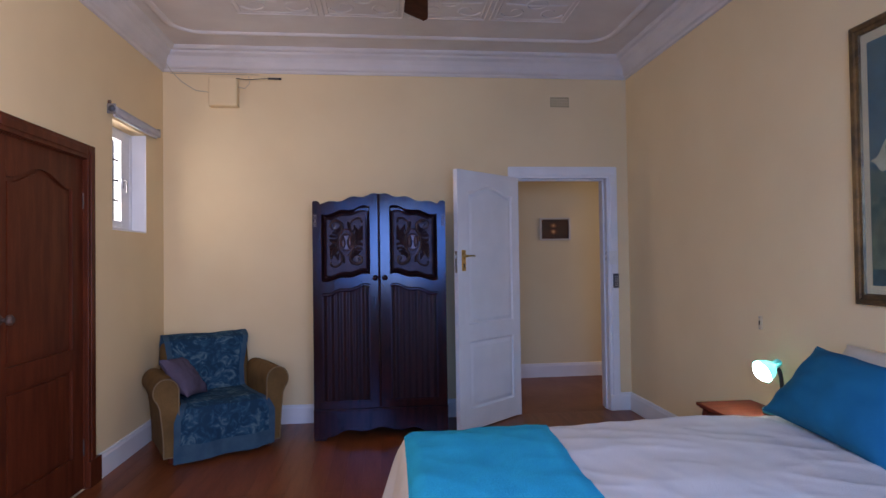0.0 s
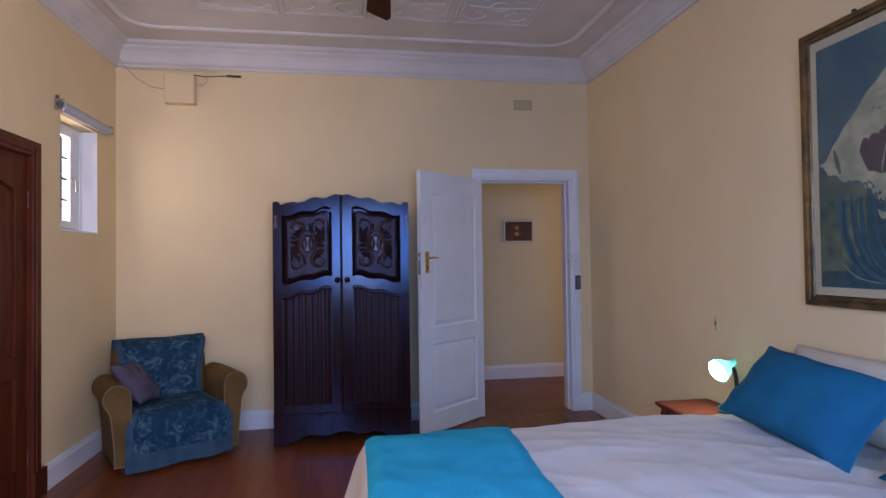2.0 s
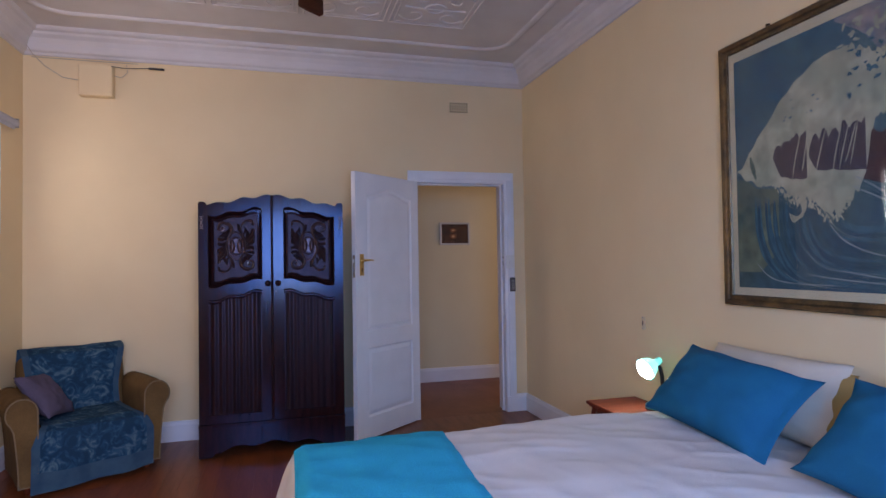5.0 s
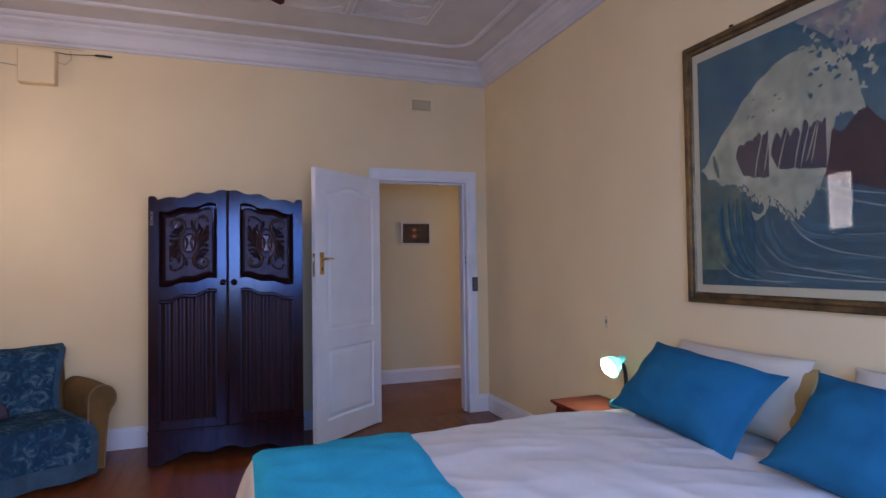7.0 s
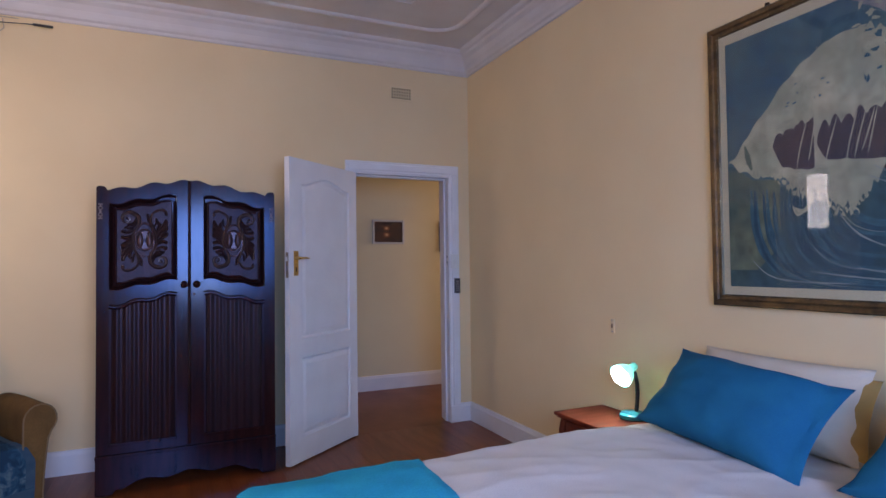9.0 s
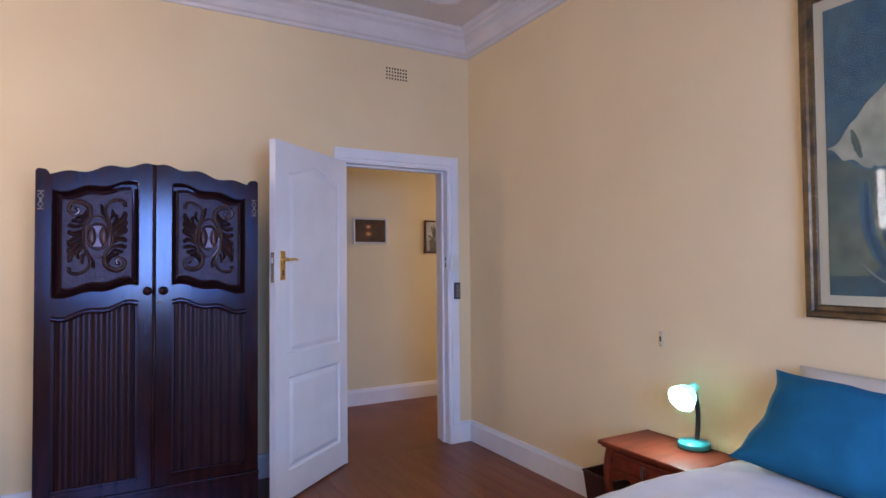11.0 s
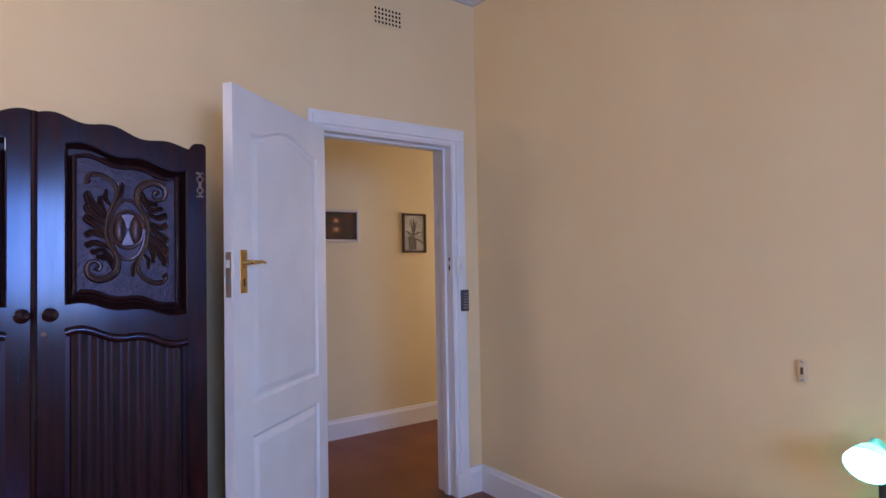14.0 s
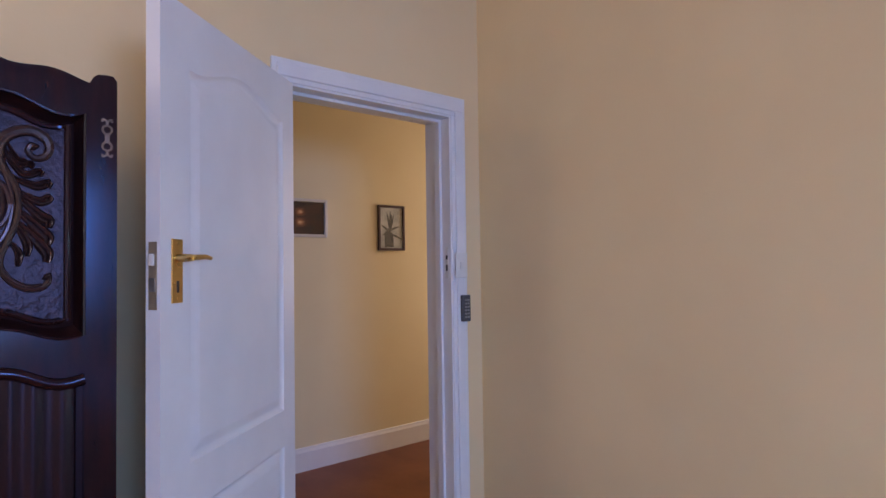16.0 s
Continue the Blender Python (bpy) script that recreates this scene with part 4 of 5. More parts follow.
fleece = thing("blanket", (0.33, oy, 0), label="folded turquoise fleece blanket across the foot of the bed", category="blanket")


def fleece_at(u, v, lift):
    right = 0.655 - 0.05 * (1 - v) - 0.03 * math.sin(3 * v)
    s = right + (BX0 + 0.012 - 0.008 * math.sin(5 * v) - right) * u
    t = BY0 + 0.02 + (2.375 - 0.02 * u - BY0 - 0.02) * v
    p = duvet_at(s, t)
    h = lift * min(1, 10 * min(u, 1 - u, v, 1 - v) + 0.25)
    up_ = Vector((0, 0, 1)) if s > BX0 + 0.05 else Vector((-0.8, 0, 0.4))
    p = p + up_ * (h + 0.004) + Vector((0, 0, 0.003 * noise.noise(Vector((u * 5, v * 9, 3)))))
    return Vector((p.x + ox - 0.33, p.y, p.z))


fb = grid(bmesh.new(), 40, 60, lambda u, v: fleece_at(u, v, 0.022))
part("cloth", fb, TURQ, fleece, smooth=True)



def pillow(name, y, x, z, lean, w, h, t, mat, label, group, seed, roll=0.0, flange=0.0):
    p = thing(name, (x, y, z), 90, label, "pillow", group)
    pmesh = pillow_mesh(w, h, t, 0.055 if mat == PILLOWCASE else 0.085, seed=seed, flange=flange)
    bmesh.ops.transform(pmesh, matrix=pose(0, 0, 0, lean, 0, 0) @ pose(0, 0, 0, 0, roll, 0), verts=pmesh.verts)
    part("cover", pmesh, mat, p, smooth=True)
    return p


for k, y in enumerate((1.965, 1.105)):
    p = pillow("white_pillow", y, 1.995, 0.783, 20, 0.71, 0.345, 0.21, PILLOWCASE, "plump ivory-white cotton pillow leaning on the wall", "white pillows", 5 + k)
    inner = pillow_mesh(0.66, 0.285, 0.100, 0.055, seed=15 + k)
    bmesh.ops.transform(inner, matrix=pose(0, 0, 0, 20, 0, 0) @ Matrix.Translation((-0.050, -0.004, -0.004)), verts=inner.verts)
    part("inner_pillow", inner, OCHRE, p, "ochre pillow end showing at the open case", smooth=True)
for k, y in enumerate((1.965, 1.105)):
    pillow("blue_pillow", y - 0.012 * k, 1.765 - 0.045 * k, 0.778, 42, 0.755, 0.388, 0.23, BLUE, "blue cotton pillow propped against a white pillow", "blue pillows", 9 + k, -4, 0.16)

# ---- bedside table and its lamp ----
NX0, NX1, NY0, NY1, NZ = 1.762, 2.108, 2.60, 3.120, 0.502
ns = thing("bedside_table", ((NX0 + NX1) / 2, (NY0 + NY1) / 2, 0), label="cherry-stained wooden bedside table with a drawer and curved legs", category="bedside table")
nx, ny = (NX1 - NX0) / 2, (NY1 - NY0) / 2
part("tabletop", box(bmesh.new(), -nx, nx, -ny, ny, NZ - 0.020, NZ, 0.007, 3), CHERRY, ns)
part("top_moulding", box(bmesh.new(), -nx + 0.014, nx - 0.004, -ny + 0.014, ny - 0.014, NZ - 0.032, NZ - 0.020, 0.004), CHERRY, ns)
part("body", boxes((-nx + 0.040, nx - 0.012, -ny + 0.034, ny - 0.034, 0.355, NZ - 0.032), bevel=0.002), CHERRY, ns)
apron = strip(bmesh.new(), -ny + 0.05, ny - 0.05, lambda u: 0.352 - 0.028 * abs(math.cos(2 * math.pi * u)) ** 1.5, 0.372, 0.0, 0.014, 30)
bmesh.ops.transform(apron, matrix=pose(-nx + 0.030, 0, 0, 0, 0, -90), verts=apron.verts)
part("apron", apron, CHERRY, ns)
for sx in (-1, 1):
    for sy in (-1, 1):
        lg = bmesh.new()
        kx = -nx + 0.052 if sx < 0 else nx - 0.036
        ky = sy * (ny - 0.052)
        pts, rad = [], []
        for k in range(15):
            q = k / 14
            sway = 0.020 * math.sin(math.pi * 1.5 * q + 0.3) * (1 if sx < 0 else 0.3)
            pts.append((kx + sx * sway, ky + sy * 0.016 * math.sin(math.pi * 1.5 * q + 0.3), (NZ - 0.034) * (1 - q) + 0.0))
        tube(lg, pts, lambda u: 0.024 - 0.012 * u if u < 0.86 else 0.0137 + 0.06 * (u - 0.86), 10)
        part("leg", lg, CHERRY, ns, smooth=True)
drawer = part("drawer_front", box(bmesh.new(), -nx + 0.026, -nx + 0.042, -ny + 0.075, ny - 0.075, 0.376, NZ - 0.042, 0.004), CHERRY, ns)
part("drawer_bead", boxes((-nx + 0.0235, -nx + 0.027, -ny + 0.088, ny - 0.088, 0.386, 0.390), (-nx + 0.0235, -nx + 0.027, -ny + 0.088, ny - 0.088, NZ - 0.056, NZ - 0.052)), BROWN, drawer)
pull = part("pull_plate", box(bmesh.new(), -nx + 0.022, -nx + 0.026, -0.012, 0.012, 0.405, 0.445, 0.0015), BRONZE, drawer)
part("drop_pull", tube(bmesh.new(), [(-nx + 0.020, 0, 0.430), (-nx + 0.012, 0, 0.425), (-nx + 0.012, 0, 0.405), (-nx + 0.013, 0, 0.392)], lambda u: 0.004 + 0.003 * u, 8), BRONZE, pull, smooth=True)

dl = thing("desk_lamp", (2.042, 2.795, NZ), label="lit turquoise desk lamp with a black bendy neck", category="lamp")
part("base", lathe(bmesh.new(), [(0.068, 0.006), (0.070, 0.010), (0.069, 0.026), (0.060, 0.034), (0.020, 0.037), (0.0, 0.038)], 32), TEAL, dl, smooth=True)
part("rubber_ring", lathe(bmesh.new(), [(0.069, 0.0), (0.071, 0.002), (0.070, 0.008), (0.060, 0.008)], 32), RUBBER, dl)
neck = [(0.022, 0, 0.035), (0.030, 0, 0.09), (0.033, 0, 0.14), (0.030, 0.0, 0.19), (0.020, 0.0, 0.232), (0.004, 0.002, 0.258)]
fine_neck = []
for a, b in zip(neck, neck[1:]):
    fine_neck += [Vector(a).lerp(Vector(b), q / 8) for q in range(8)]
nb = bmesh.new()
tube(nb, fine_neck, lambda u: 0.0108 + 0.0012 * math.cos(u * 40 * math.pi), 10)
part("neck", nb, RUBBER, dl, smooth=True)
# head: the mouth looks away from the wall and down
head_m = look((-0.010, 0.004, 0.262), (-0.200, -0.006, 0.176)) @ pose(0, 0, 0, 180, 0, 0) @ Matrix.Scale(0.88, 4)
sh = bmesh.new()
lathe(sh, [(0.0, -0.045), (0.020, -0.045), (0.024, -0.040), (0.025, 0.0), (0.030, 0.006), (0.052, 0.028), (0.066, 0.060), (0.072, 0.088), (0.0735, 0.090),
           (0.070, 0.088), (0.062, 0.058), (0.046, 0.028), (0.020, 0.012), (0.0, 0.012)], 32, m=head_m)
part("shade", sh, GLOWSHADE, dl, "turquoise bell shade", smooth=True)
bb = bmesh.new()
lathe(bb, [(0.0, 0.014), (0.018, 0.020), (0.038, 0.034), (0.056, 0.056), (0.064, 0.080), (0.060, 0.098), (0.038, 0.114), (0.0, 0.120)], 24, m=head_m)
part("bulb", bb, BULB, dl, "glowing white bulb", smooth=True)

# ---- pictures ----
PL, PT, PB, PWID = 2.318, 2.400, 1.130, 1.72     # left edge (y), top, bottom, width
pic = thing("wave_picture", (XR - 0.001, PL - PWID / 2, PB), -90, "large glazed blue wave print in a dark gold frame", "picture")
HP, WP = PT - PB, PWID / 2
# local: x to the viewer's right, y into the wall, z up


def frame_bars(w, h, bar, y0, y1, bevel=0.006):
    """Four mitred bars."""
    bm = bmesh.new()
    prof = [(0.0, 0.0), (0.0, y0 + bevel), (bevel, y0), (bar * 0.45, y0 + 0.004), (bar * 0.6, y0 + 0.010), (bar - 0.006, y0 + 0.012), (bar, y0 + 0.020), (bar, 0.0)]
    rings = []
    for o, y in prof:
        rings.append([bm.verts.new(c) for c in ((-w + o, y, o), (w - o, y, o), (w - o, y, h - o), (-w + o, y, h - o))])
    for a, b in zip(rings, rings[1:] + rings[:1]):
        for k in range(4):
            bm.faces.new((a[k], a[(k + 1) % 4], b[(k + 1) % 4], b[k]))
    return bm


GOLD = material("dark_gilt_frame", (0.16, 0.095, 0.035), 0.36, 0.55, second=(0.06, 0.04, 0.02), scale=14, stretch=(1, 1, 1), grain=0.4, bump=0.3, bump_scale=70)
# most mount and print colours are lightened to paint in the glass's reflection haze
PAPER = material("cream_mount_card", (0.564, 0.474, 0.312), 0.9, scale=8)
SKYB = material("print_deep_blue", (0.024, 0.086, 0.124), 0.8, second=(0.081, 0.142, 0.142), scale=4.5, grain=0.45, bump_scale=30, detail=9)
SEA = material("print_sea_blue", (0.023, 0.076, 0.105), 0.8, second=(0.049, 0.095, 0.089), scale=3.5, grain=0.5, bump_scale=22, detail=9)
FOAM = material("print_foam_white", (0.420, 0.378, 0.258), 0.85, second=(0.282, 0.288, 0.198), scale=7, grain=0.4, bump_scale=25, detail=9)
PURPLE = material("print_dull_purple", (0.085, 0.055, 0.058), 0.85, second=(0.060, 0.050, 0.062), scale=6, grain=0.3, bump_scale=30)
RUST = material("print_rust_red", (0.070, 0.026, 0.024), 0.85, second=(0.048, 0.030, 0.033), scale=5, grain=0.08, bump_scale=30)
part("frame", frame_bars(WP, HP, 0.050, -0.034, 0.0), GOLD, pic)
part("mount", boxes((-WP + 0.045, WP - 0.045, -0.014, -0.012, 0.045, HP - 0.045)), PAPER, pic)
prn = part("print", boxes((-WP + 0.085, WP - 0.085, -0.0160, -0.0142, 0.087, HP - 0.094)), SKYB, pic, "print of a breaking wave")


def wob(x, f, a, seed):
    return a * noise.noise(Vector((x * f, seed, 0.0)))


def layer(name, x0, x1, low, high, y, mat, n=120):
    """A flat colour area of the print between two curves; x from the frame's left edge, z above the frame's foot."""
    f = lambda g: (lambda u: g(x0 + (x1 - x0) * u))
    return part(name, strip(bmesh.new(), -WP + x0, -WP + x1, f(low), f(high), -y, -y + 0.0006, n), mat, prn)


def bell(x, c, w):
    return math.exp(-((x - c) / w) ** 2)


def course(*pts):
    """A height that runs smoothly through (x, z) points."""
    def f(x):
        for (xa, za), (xb, zb) in zip(pts, pts[1:]):
            if x <= xb:
                q = min(1, max(0, (x - xa) / (xb - xa)))
                return za + (zb - za) * (0.5 * q + 0.5 * q * q * (3 - 2 * q))
        return pts[-1][1]
    return f


def ribbon(name, pts, wide, y, mat):
    """A brush stroke along a smooth path, pointed at its ends."""
    line = smooth_path([Vector((-WP + x, 0, z)) for x, z in pts], 8)
    bm, last = bmesh.new(), None
    for k, p in enumerate(line):
        q = k / (len(line) - 1)
        d = (line[min(k + 1, len(line) - 1)] - line[max(k - 1, 0)]).normalized()
        w = wide * math.sin(math.pi * (0.04 + 0.92 * q)) ** 0.7 * (1 + 0.5 * noise.noise(Vector((q * 9, pts[0][0] * 40, 1))))
        side = Vector((-d.z, 0, d.x)) * w
        pair = [bm.verts.new((v.x, -y, min(max(v.z, 0.0885), HP - 0.0955))) for v in (p + side, p - side)]
        if last:
            bm.faces.new((last[0], last[1], pair[1], pair[0]))
        last = pair
    return part(name, bm, mat, prn)


LINE = material("print_pale_line", (0.270, 0.297, 0.270), 0.8, second=(0.162, 0.203, 0.203), scale=12)
SEALIGHT = material("print_teal_stroke", (0.046, 0.124, 0.149), 0.8, second=(0.032, 0.092, 0.121), scale=7, grain=0.5, bump_scale=30)
SEADARK = material("print_dark_stroke", (0.020, 0.065, 0.095), 0.8, second=(0.032, 0.081, 0.095), scale=7, grain=0.5, bump_scale=30)
GREENISH = material("print_olive_wash", (0.155, 0.169, 0.101), 0.8, second=(0.061, 0.101, 0.081), scale=5, grain=0.5, bump_scale=25)
CLOUD = material("print_pink_cloud", (0.351, 0.257, 0.203), 0.8, second=(0.081, 0.135, 0.189), scale=6, grain=0.4, bump_scale=25)
crest_line = course((.088, .640), (.114, .651), (.180, .730), (.230, .790), (.371, .932), (.45, .993), (.535, 1.036), (.60, 1.050), (.66, 1.048), (.74, 1.02), (.80, .97), (.85, .90), (.885, .76))
low_line = course((.088, .640), (.15, .600), (.212, .557), (.313, .547), (.414, .490), (.483, .458), (.58, .402), (.617, .385), (.65, .43), (.70, .48), (.735, .56), (.76, .70), (.775, .745), (.885, .75))
crest = lambda x: crest_line(x) + wob(x, 18, 0.010, 2) + wob(x, 60, 0.030, 7) * min(1, max(0, (x - 0.62) / 0.1))
foam_low = lambda x: min(crest(x) - 0.002, low_line(x) + wob(x, 24, 0.018, 8) + wob(x, 75, 0.030, 4) * min(1, max(0, (x - 0.2) / 0.1)))
sea_top = lambda x: 0.50 + 0.12 * bell(x, 0.10, 0.10) - 0.06 * max(0, x - 0.7)
layer("print_cloud", 0.62, 1.62, lambda x: 1.175 - 0.20 * min(1, max(0, (x - 0.62) / 0.2)) + wob(x, 9, 0.04, 17), lambda x: HP - 0.096, 0.0164, CLOUD)
layer("print_red_sky", 0.66, 1.62, lambda x: 0.53 - 0.35 * max(0, x - 0.69), lambda x: 0.72 + wob(x, 12, 0.06, 9), 0.0168, RUST)
layer("print_sea", 0.086, PWID - 0.086, lambda x: 0.088, lambda x: sea_top(x) if x < 0.66 else 0.53 - 0.35 * max(0, x - 0.69) + 0.001, 0.0172, SEA)
layer("print_foam", 0.090, 0.885, foam_low, crest, 0.0178, FOAM, 220)
layer("print_green_shade", 0.088, 0.33, lambda x: 0.16 + 0.9 * max(0, x - 0.22), lambda x: min(low_line(x) - 0.012, 0.60), 0.0175, GREENISH)
ribbon("print_green_shade", [(.175, .70), (.190, .64), (.205, .59)], 0.012, 0.0180, GREENISH)
# the two hollows under the crest
for xa, xb, seed in ((0.305, 0.478, 3), (0.490, 0.735, 6)):
    layer("print_hollow", xa, xb,
          lambda x, xa=xa, xb=xb, sd=seed: 0.588 - 0.035 * min(1, max(0, (x - xa) / (xb - xa))) + (0.085 if xa < 0.4 else 0.055) * (1 - min(1, (x - xa) / 0.045)) ** 1.4 + wob(x, 26, 0.012, sd),
          lambda x, xa=xa, xb=xb, sd=seed: 0.690 - 0.03 * (1 - min(1, (x - xa) / 0.03)) ** 2 + 0.030 * abs(math.sin(math.pi * (x - xa) / 0.046)) ** 0.6 + 0.055 * abs(noise.noise(Vector((x * 24, sd, 0)))) + 0.03 * (x - xa) / (xb - xa), 0.0184, PURPLE, 90)
for x0, lean_ in ((.405, .045), (.455, .03), (.520, .05), (.595, .045), (.625, .045), (.650, .05), (.672, .035)):
    ribbon("print_spray", [(x0, .575 + .02 * math.sin(60 * x0)), (x0 + lean_ * 0.35, .64), (x0 + lean_, .745)], 0.0028, 0.0190, FOAM)
# strokes of the sea: hollow arcs swinging to the right
rnd = random.Random(11)
for k in range(26):
    q = k / 25
    x0, z0 = 0.20 + 0.42 * q + rnd.uniform(-.012, .012), 0.52 - 0.10 * q + rnd.uniform(-.03, .0)
    low_ = 0.105 + 0.21 * q * q + rnd.uniform(-.012, .012)
    reach = 0.40 + 0.10 * q
    pts = [(x0, z0), (x0 + 0.012, z0 - 0.45 * (z0 - low_)), (x0 + 0.075, z0 - 0.80 * (z0 - low_)), (x0 + 0.19, low_ + 0.012), (x0 + reach, low_ - 0.012 + 0.02 * q)]
    mat, wide = ((SEALIGHT, 0.013), (SEADARK, 0.016), (SEALIGHT, 0.007), (LINE if k % 2 else SEALIGHT, 0.0012), (SEADARK, 0.010))[k % 5]
    ribbon("print_wave_line", pts, wide, 0.01765 + 0.00001 * k, mat)
for pts in ([(.69, .535), (.76, .49), (.83, .455), (1.1, .40)], [(.675, .50), (.75, .46), (.83, .42), (1.0, .37)], [(.555, .395), (.600, .325), (.660, .274), (.775, .230), (1.0, .195)],
            [(.20, .20), (.27, .14), (.38, .115), (.60, .11)], [(.45, .155), (.62, .135), (.85, .12), (1.1, .12)], [(.62, .17), (.74, .15), (.95, .125)]):
    ribbon("print_wave_line", pts, 0.0030, 0.0182, LINE)
# the claw of foam below the crest
for a in range(5):
    ribbon("print_spray", [(.43, .475), (.452 + .004 * a, .44), (.450 - .010 * a, .405 - .006 * a), (.425 - .010 * a, .395 + .006 * a)], 0.006, 0.0186 + 0.00005 * a, FOAM)


def flecks(name, spots, mat, y):
    bm = bmesh.new()
    for k, (x, z, w, hgt) in enumerate(spots):
        lean, vs = rnd.uniform(-0.5, 0.5), []
        for q in range(11):
            a, r = 2 * math.pi * q / 11, rnd.uniform(0.45, 1.25)
            vs.append(bm.verts.new((-WP + x + w * r * math.cos(a) + lean * hgt * math.sin(a), -y - 1.2e-5 * k, min(z + hgt * r * math.sin(a), HP - 0.096))))
        bm.faces.new(vs)
    return tagged(part(name, bm, mat, prn), kind="stuff")


flecks("print_flecks", [(rnd.uniform(.80, .93), rnd.uniform(.76, 1.0), rnd.uniform(.006, .022), rnd.uniform(.006, .024)) for k in range(26)]
       + [(rnd.uniform(.64, .90), rnd.uniform(1.04, 1.15), rnd.uniform(.006, .028), rnd.uniform(.006, .020)) for k in range(22)]
       + [(x, foam_low(x) - rnd.uniform(0, .025), rnd.uniform(.003, .009), rnd.uniform(.008, .022)) for x in [.33 + .009 * k for k in range(38)]], FOAM, 0.0202)
flecks("print_flecks", [(rnd.uniform(.66, .84), rnd.uniform(.84, 1.05), rnd.uniform(.004, .018), rnd.uniform(.005, .016)) for k in range(20)]
       + [(rnd.uniform(.36, .62), rnd.uniform(.82, .92), rnd.uniform(.003, .010), rnd.uniform(.003, .006)) for k in range(9)], SEALIGHT, 0.0210)
# the thin glazing is given a bow to shift the window's reflection sideways


def sag_of(x):
    """The bow, rounded off."""
    return sum(bow_line(x + 0.01 * k) for k in range(-5, 6)) / 11


def bow_line(x):
    if x < 0.40:
        return 0.0148 * max(0, x - 0.047) / 0.353
    return max(0.0, 0.0148 - 0.026 * (x - 0.40))


glazing = bmesh.new()
for deep in (-0.0255, -0.0237):
    grid(glazing, 70, 2, lambda u, v, d=deep: Vector((-WP + 0.047 + (PWID - 0.094) * u, d - sag_of(0.047 + (PWID - 0.094) * u), 0.047 + (HP - 0.094) * v)))
part("glass", glazing, GLASS, pic, shadow=False, smooth=True)
part("hanging_screw", lathe(bmesh.new(), [(0.010, 0.0), (0.010, 0.012), (0.0, 0.014)], 10, at=(-WP + 0.30, -0.02, HP)), GOLD, pic)

PIC_DARK = material("dark_sunset_print", (0.020, 0.008, 0.006), 0.5, second=(0.10, 0.028, 0.008), scale=5, stretch=(1, 1, 3), grain=0.3, bump_scale=20)
GLOWS = [material("sunset_glow_print", c, 0.6, scale=20) for c in ((0.10, 0.030, 0.011), (0.17, 0.055, 0.018), (0.30, 0.10, 0.034), (0.52, 0.21, 0.07), (0.85, 0.50, 0.22))]
SILVER = material("silver_frame", (0.62, 0.59, 0.54), 0.38, 0.25, scale=20)
DARKF = material("dark_brown_frame", (0.042, 0.012, 0.008), 0.5, scale=12)
GREYPRINT = material("pale_grey_print", (0.58, 0.58, 0.57), 0.8, second=(0.34, 0.34, 0.35), scale=9, grain=0.3, bump_scale=30)
GREYDARK = material("dark_grey_print", (0.07, 0.07, 0.075), 0.8, second=(0.15, 0.14, 0.13), scale=14, grain=0.3, bump_scale=40)


def flat_frame(bm, w, h, bar, y):
    for r in ((-w, -w + bar, y, 0, -h, h), (w - bar, w, y, 0, -h, h), (-w + bar, w - bar, y, 0, -h, -h + bar), (-w + bar, w - bar, y, 0, h - bar, h)):
        box(bm, *r, bevel=0.003)
    return bm


p1 = thing("small_picture", (1.905, HY - 0.001, 1.692), label="small dark sunset photograph in a silver frame", category="picture")
part("frame", flat_frame(bmesh.new(), 0.180, 0.130, 0.020, -0.022), SILVER, p1)
pr = part("print", boxes((-0.162, 0.162, -0.008, -0.002, -0.112, 0.112)), PIC_DARK, p1)
for z, r, glow_mat in [(z_, r_ * q, m_) for z_, r_ in ((0.040, 0.026), (-0.030, 0.030)) for q, m_ in zip((2.0, 1.5, 1.1, 0.75, 0.4), GLOWS)]:
    part("print_sun", lathe(bmesh.new(), [(r, 0.0), (r, 0.0022 - 0.03 * r), (0.0, 0.0022 - 0.03 * r)], 20, m=Matrix.Translation((-0.020, -0.008, z)) @ pose(0, 0, 0, 90, 0, 0) @ Matrix.Diagonal((1, 0.75 if r < 0.05 else 0.62, 1, 1))), glow_mat, pr)
part("glass", boxes((-0.161, 0.161, -0.013, -0.011, -0.111, 0.111)), GLASS, p1, shadow=False)

p2 = thing("small_picture", (2.628, HY - 0.001, 1.645), label="upright grey plant print in a dark brown frame", category="picture")
part("frame", flat_frame(bmesh.new(), 0.120, 0.170, 0.018, -0.020), DARKF, p2)
pr = part("print", boxes((-0.104, 0.104, -0.007, -0.002, -0.154, 0.154)), GREYPRINT, p2)
part("print_pot", strip(bmesh.new(), -0.060, 0.020, lambda u: -0.145, lambda u: -0.085 + 0.075 * math.sin(math.pi * min(1, 0.15 + 0.8 * u)) + 0.012 * math.sin(17 * u), -0.0084, -0.0070, 10), GREYDARK, pr)
for k in range(9):
    a = (-1.5, -1.1, -0.25, 0.05, 0.18, 0.32, 0.5, 1.25, 1.7)[k]
    st = bmesh.new()
    tube(st, [(-0.01 + math.sin(a) * q * (0.07 + 0.02 * (k % 3)), -0.0072, -0.045 + 0.008 * (k % 4) + math.cos(a) * q * 0.17 - 0.02 * q * q) for q in (0, 0.25, 0.5, 0.75, 1.0)], lambda u: 0.002 + 0.007 * math.sin(math.pi * u), 6)
    for v in st.verts:
        v.co.y = -0.0072 + (v.co.y + 0.0072) * 0.1
    part("print_stem", st, GREYDARK, pr)
part("glass", boxes((-0.103, 0.103, -0.0115, -0.0095, -0.153, 0.153)), GLASS, p2, shadow=False)

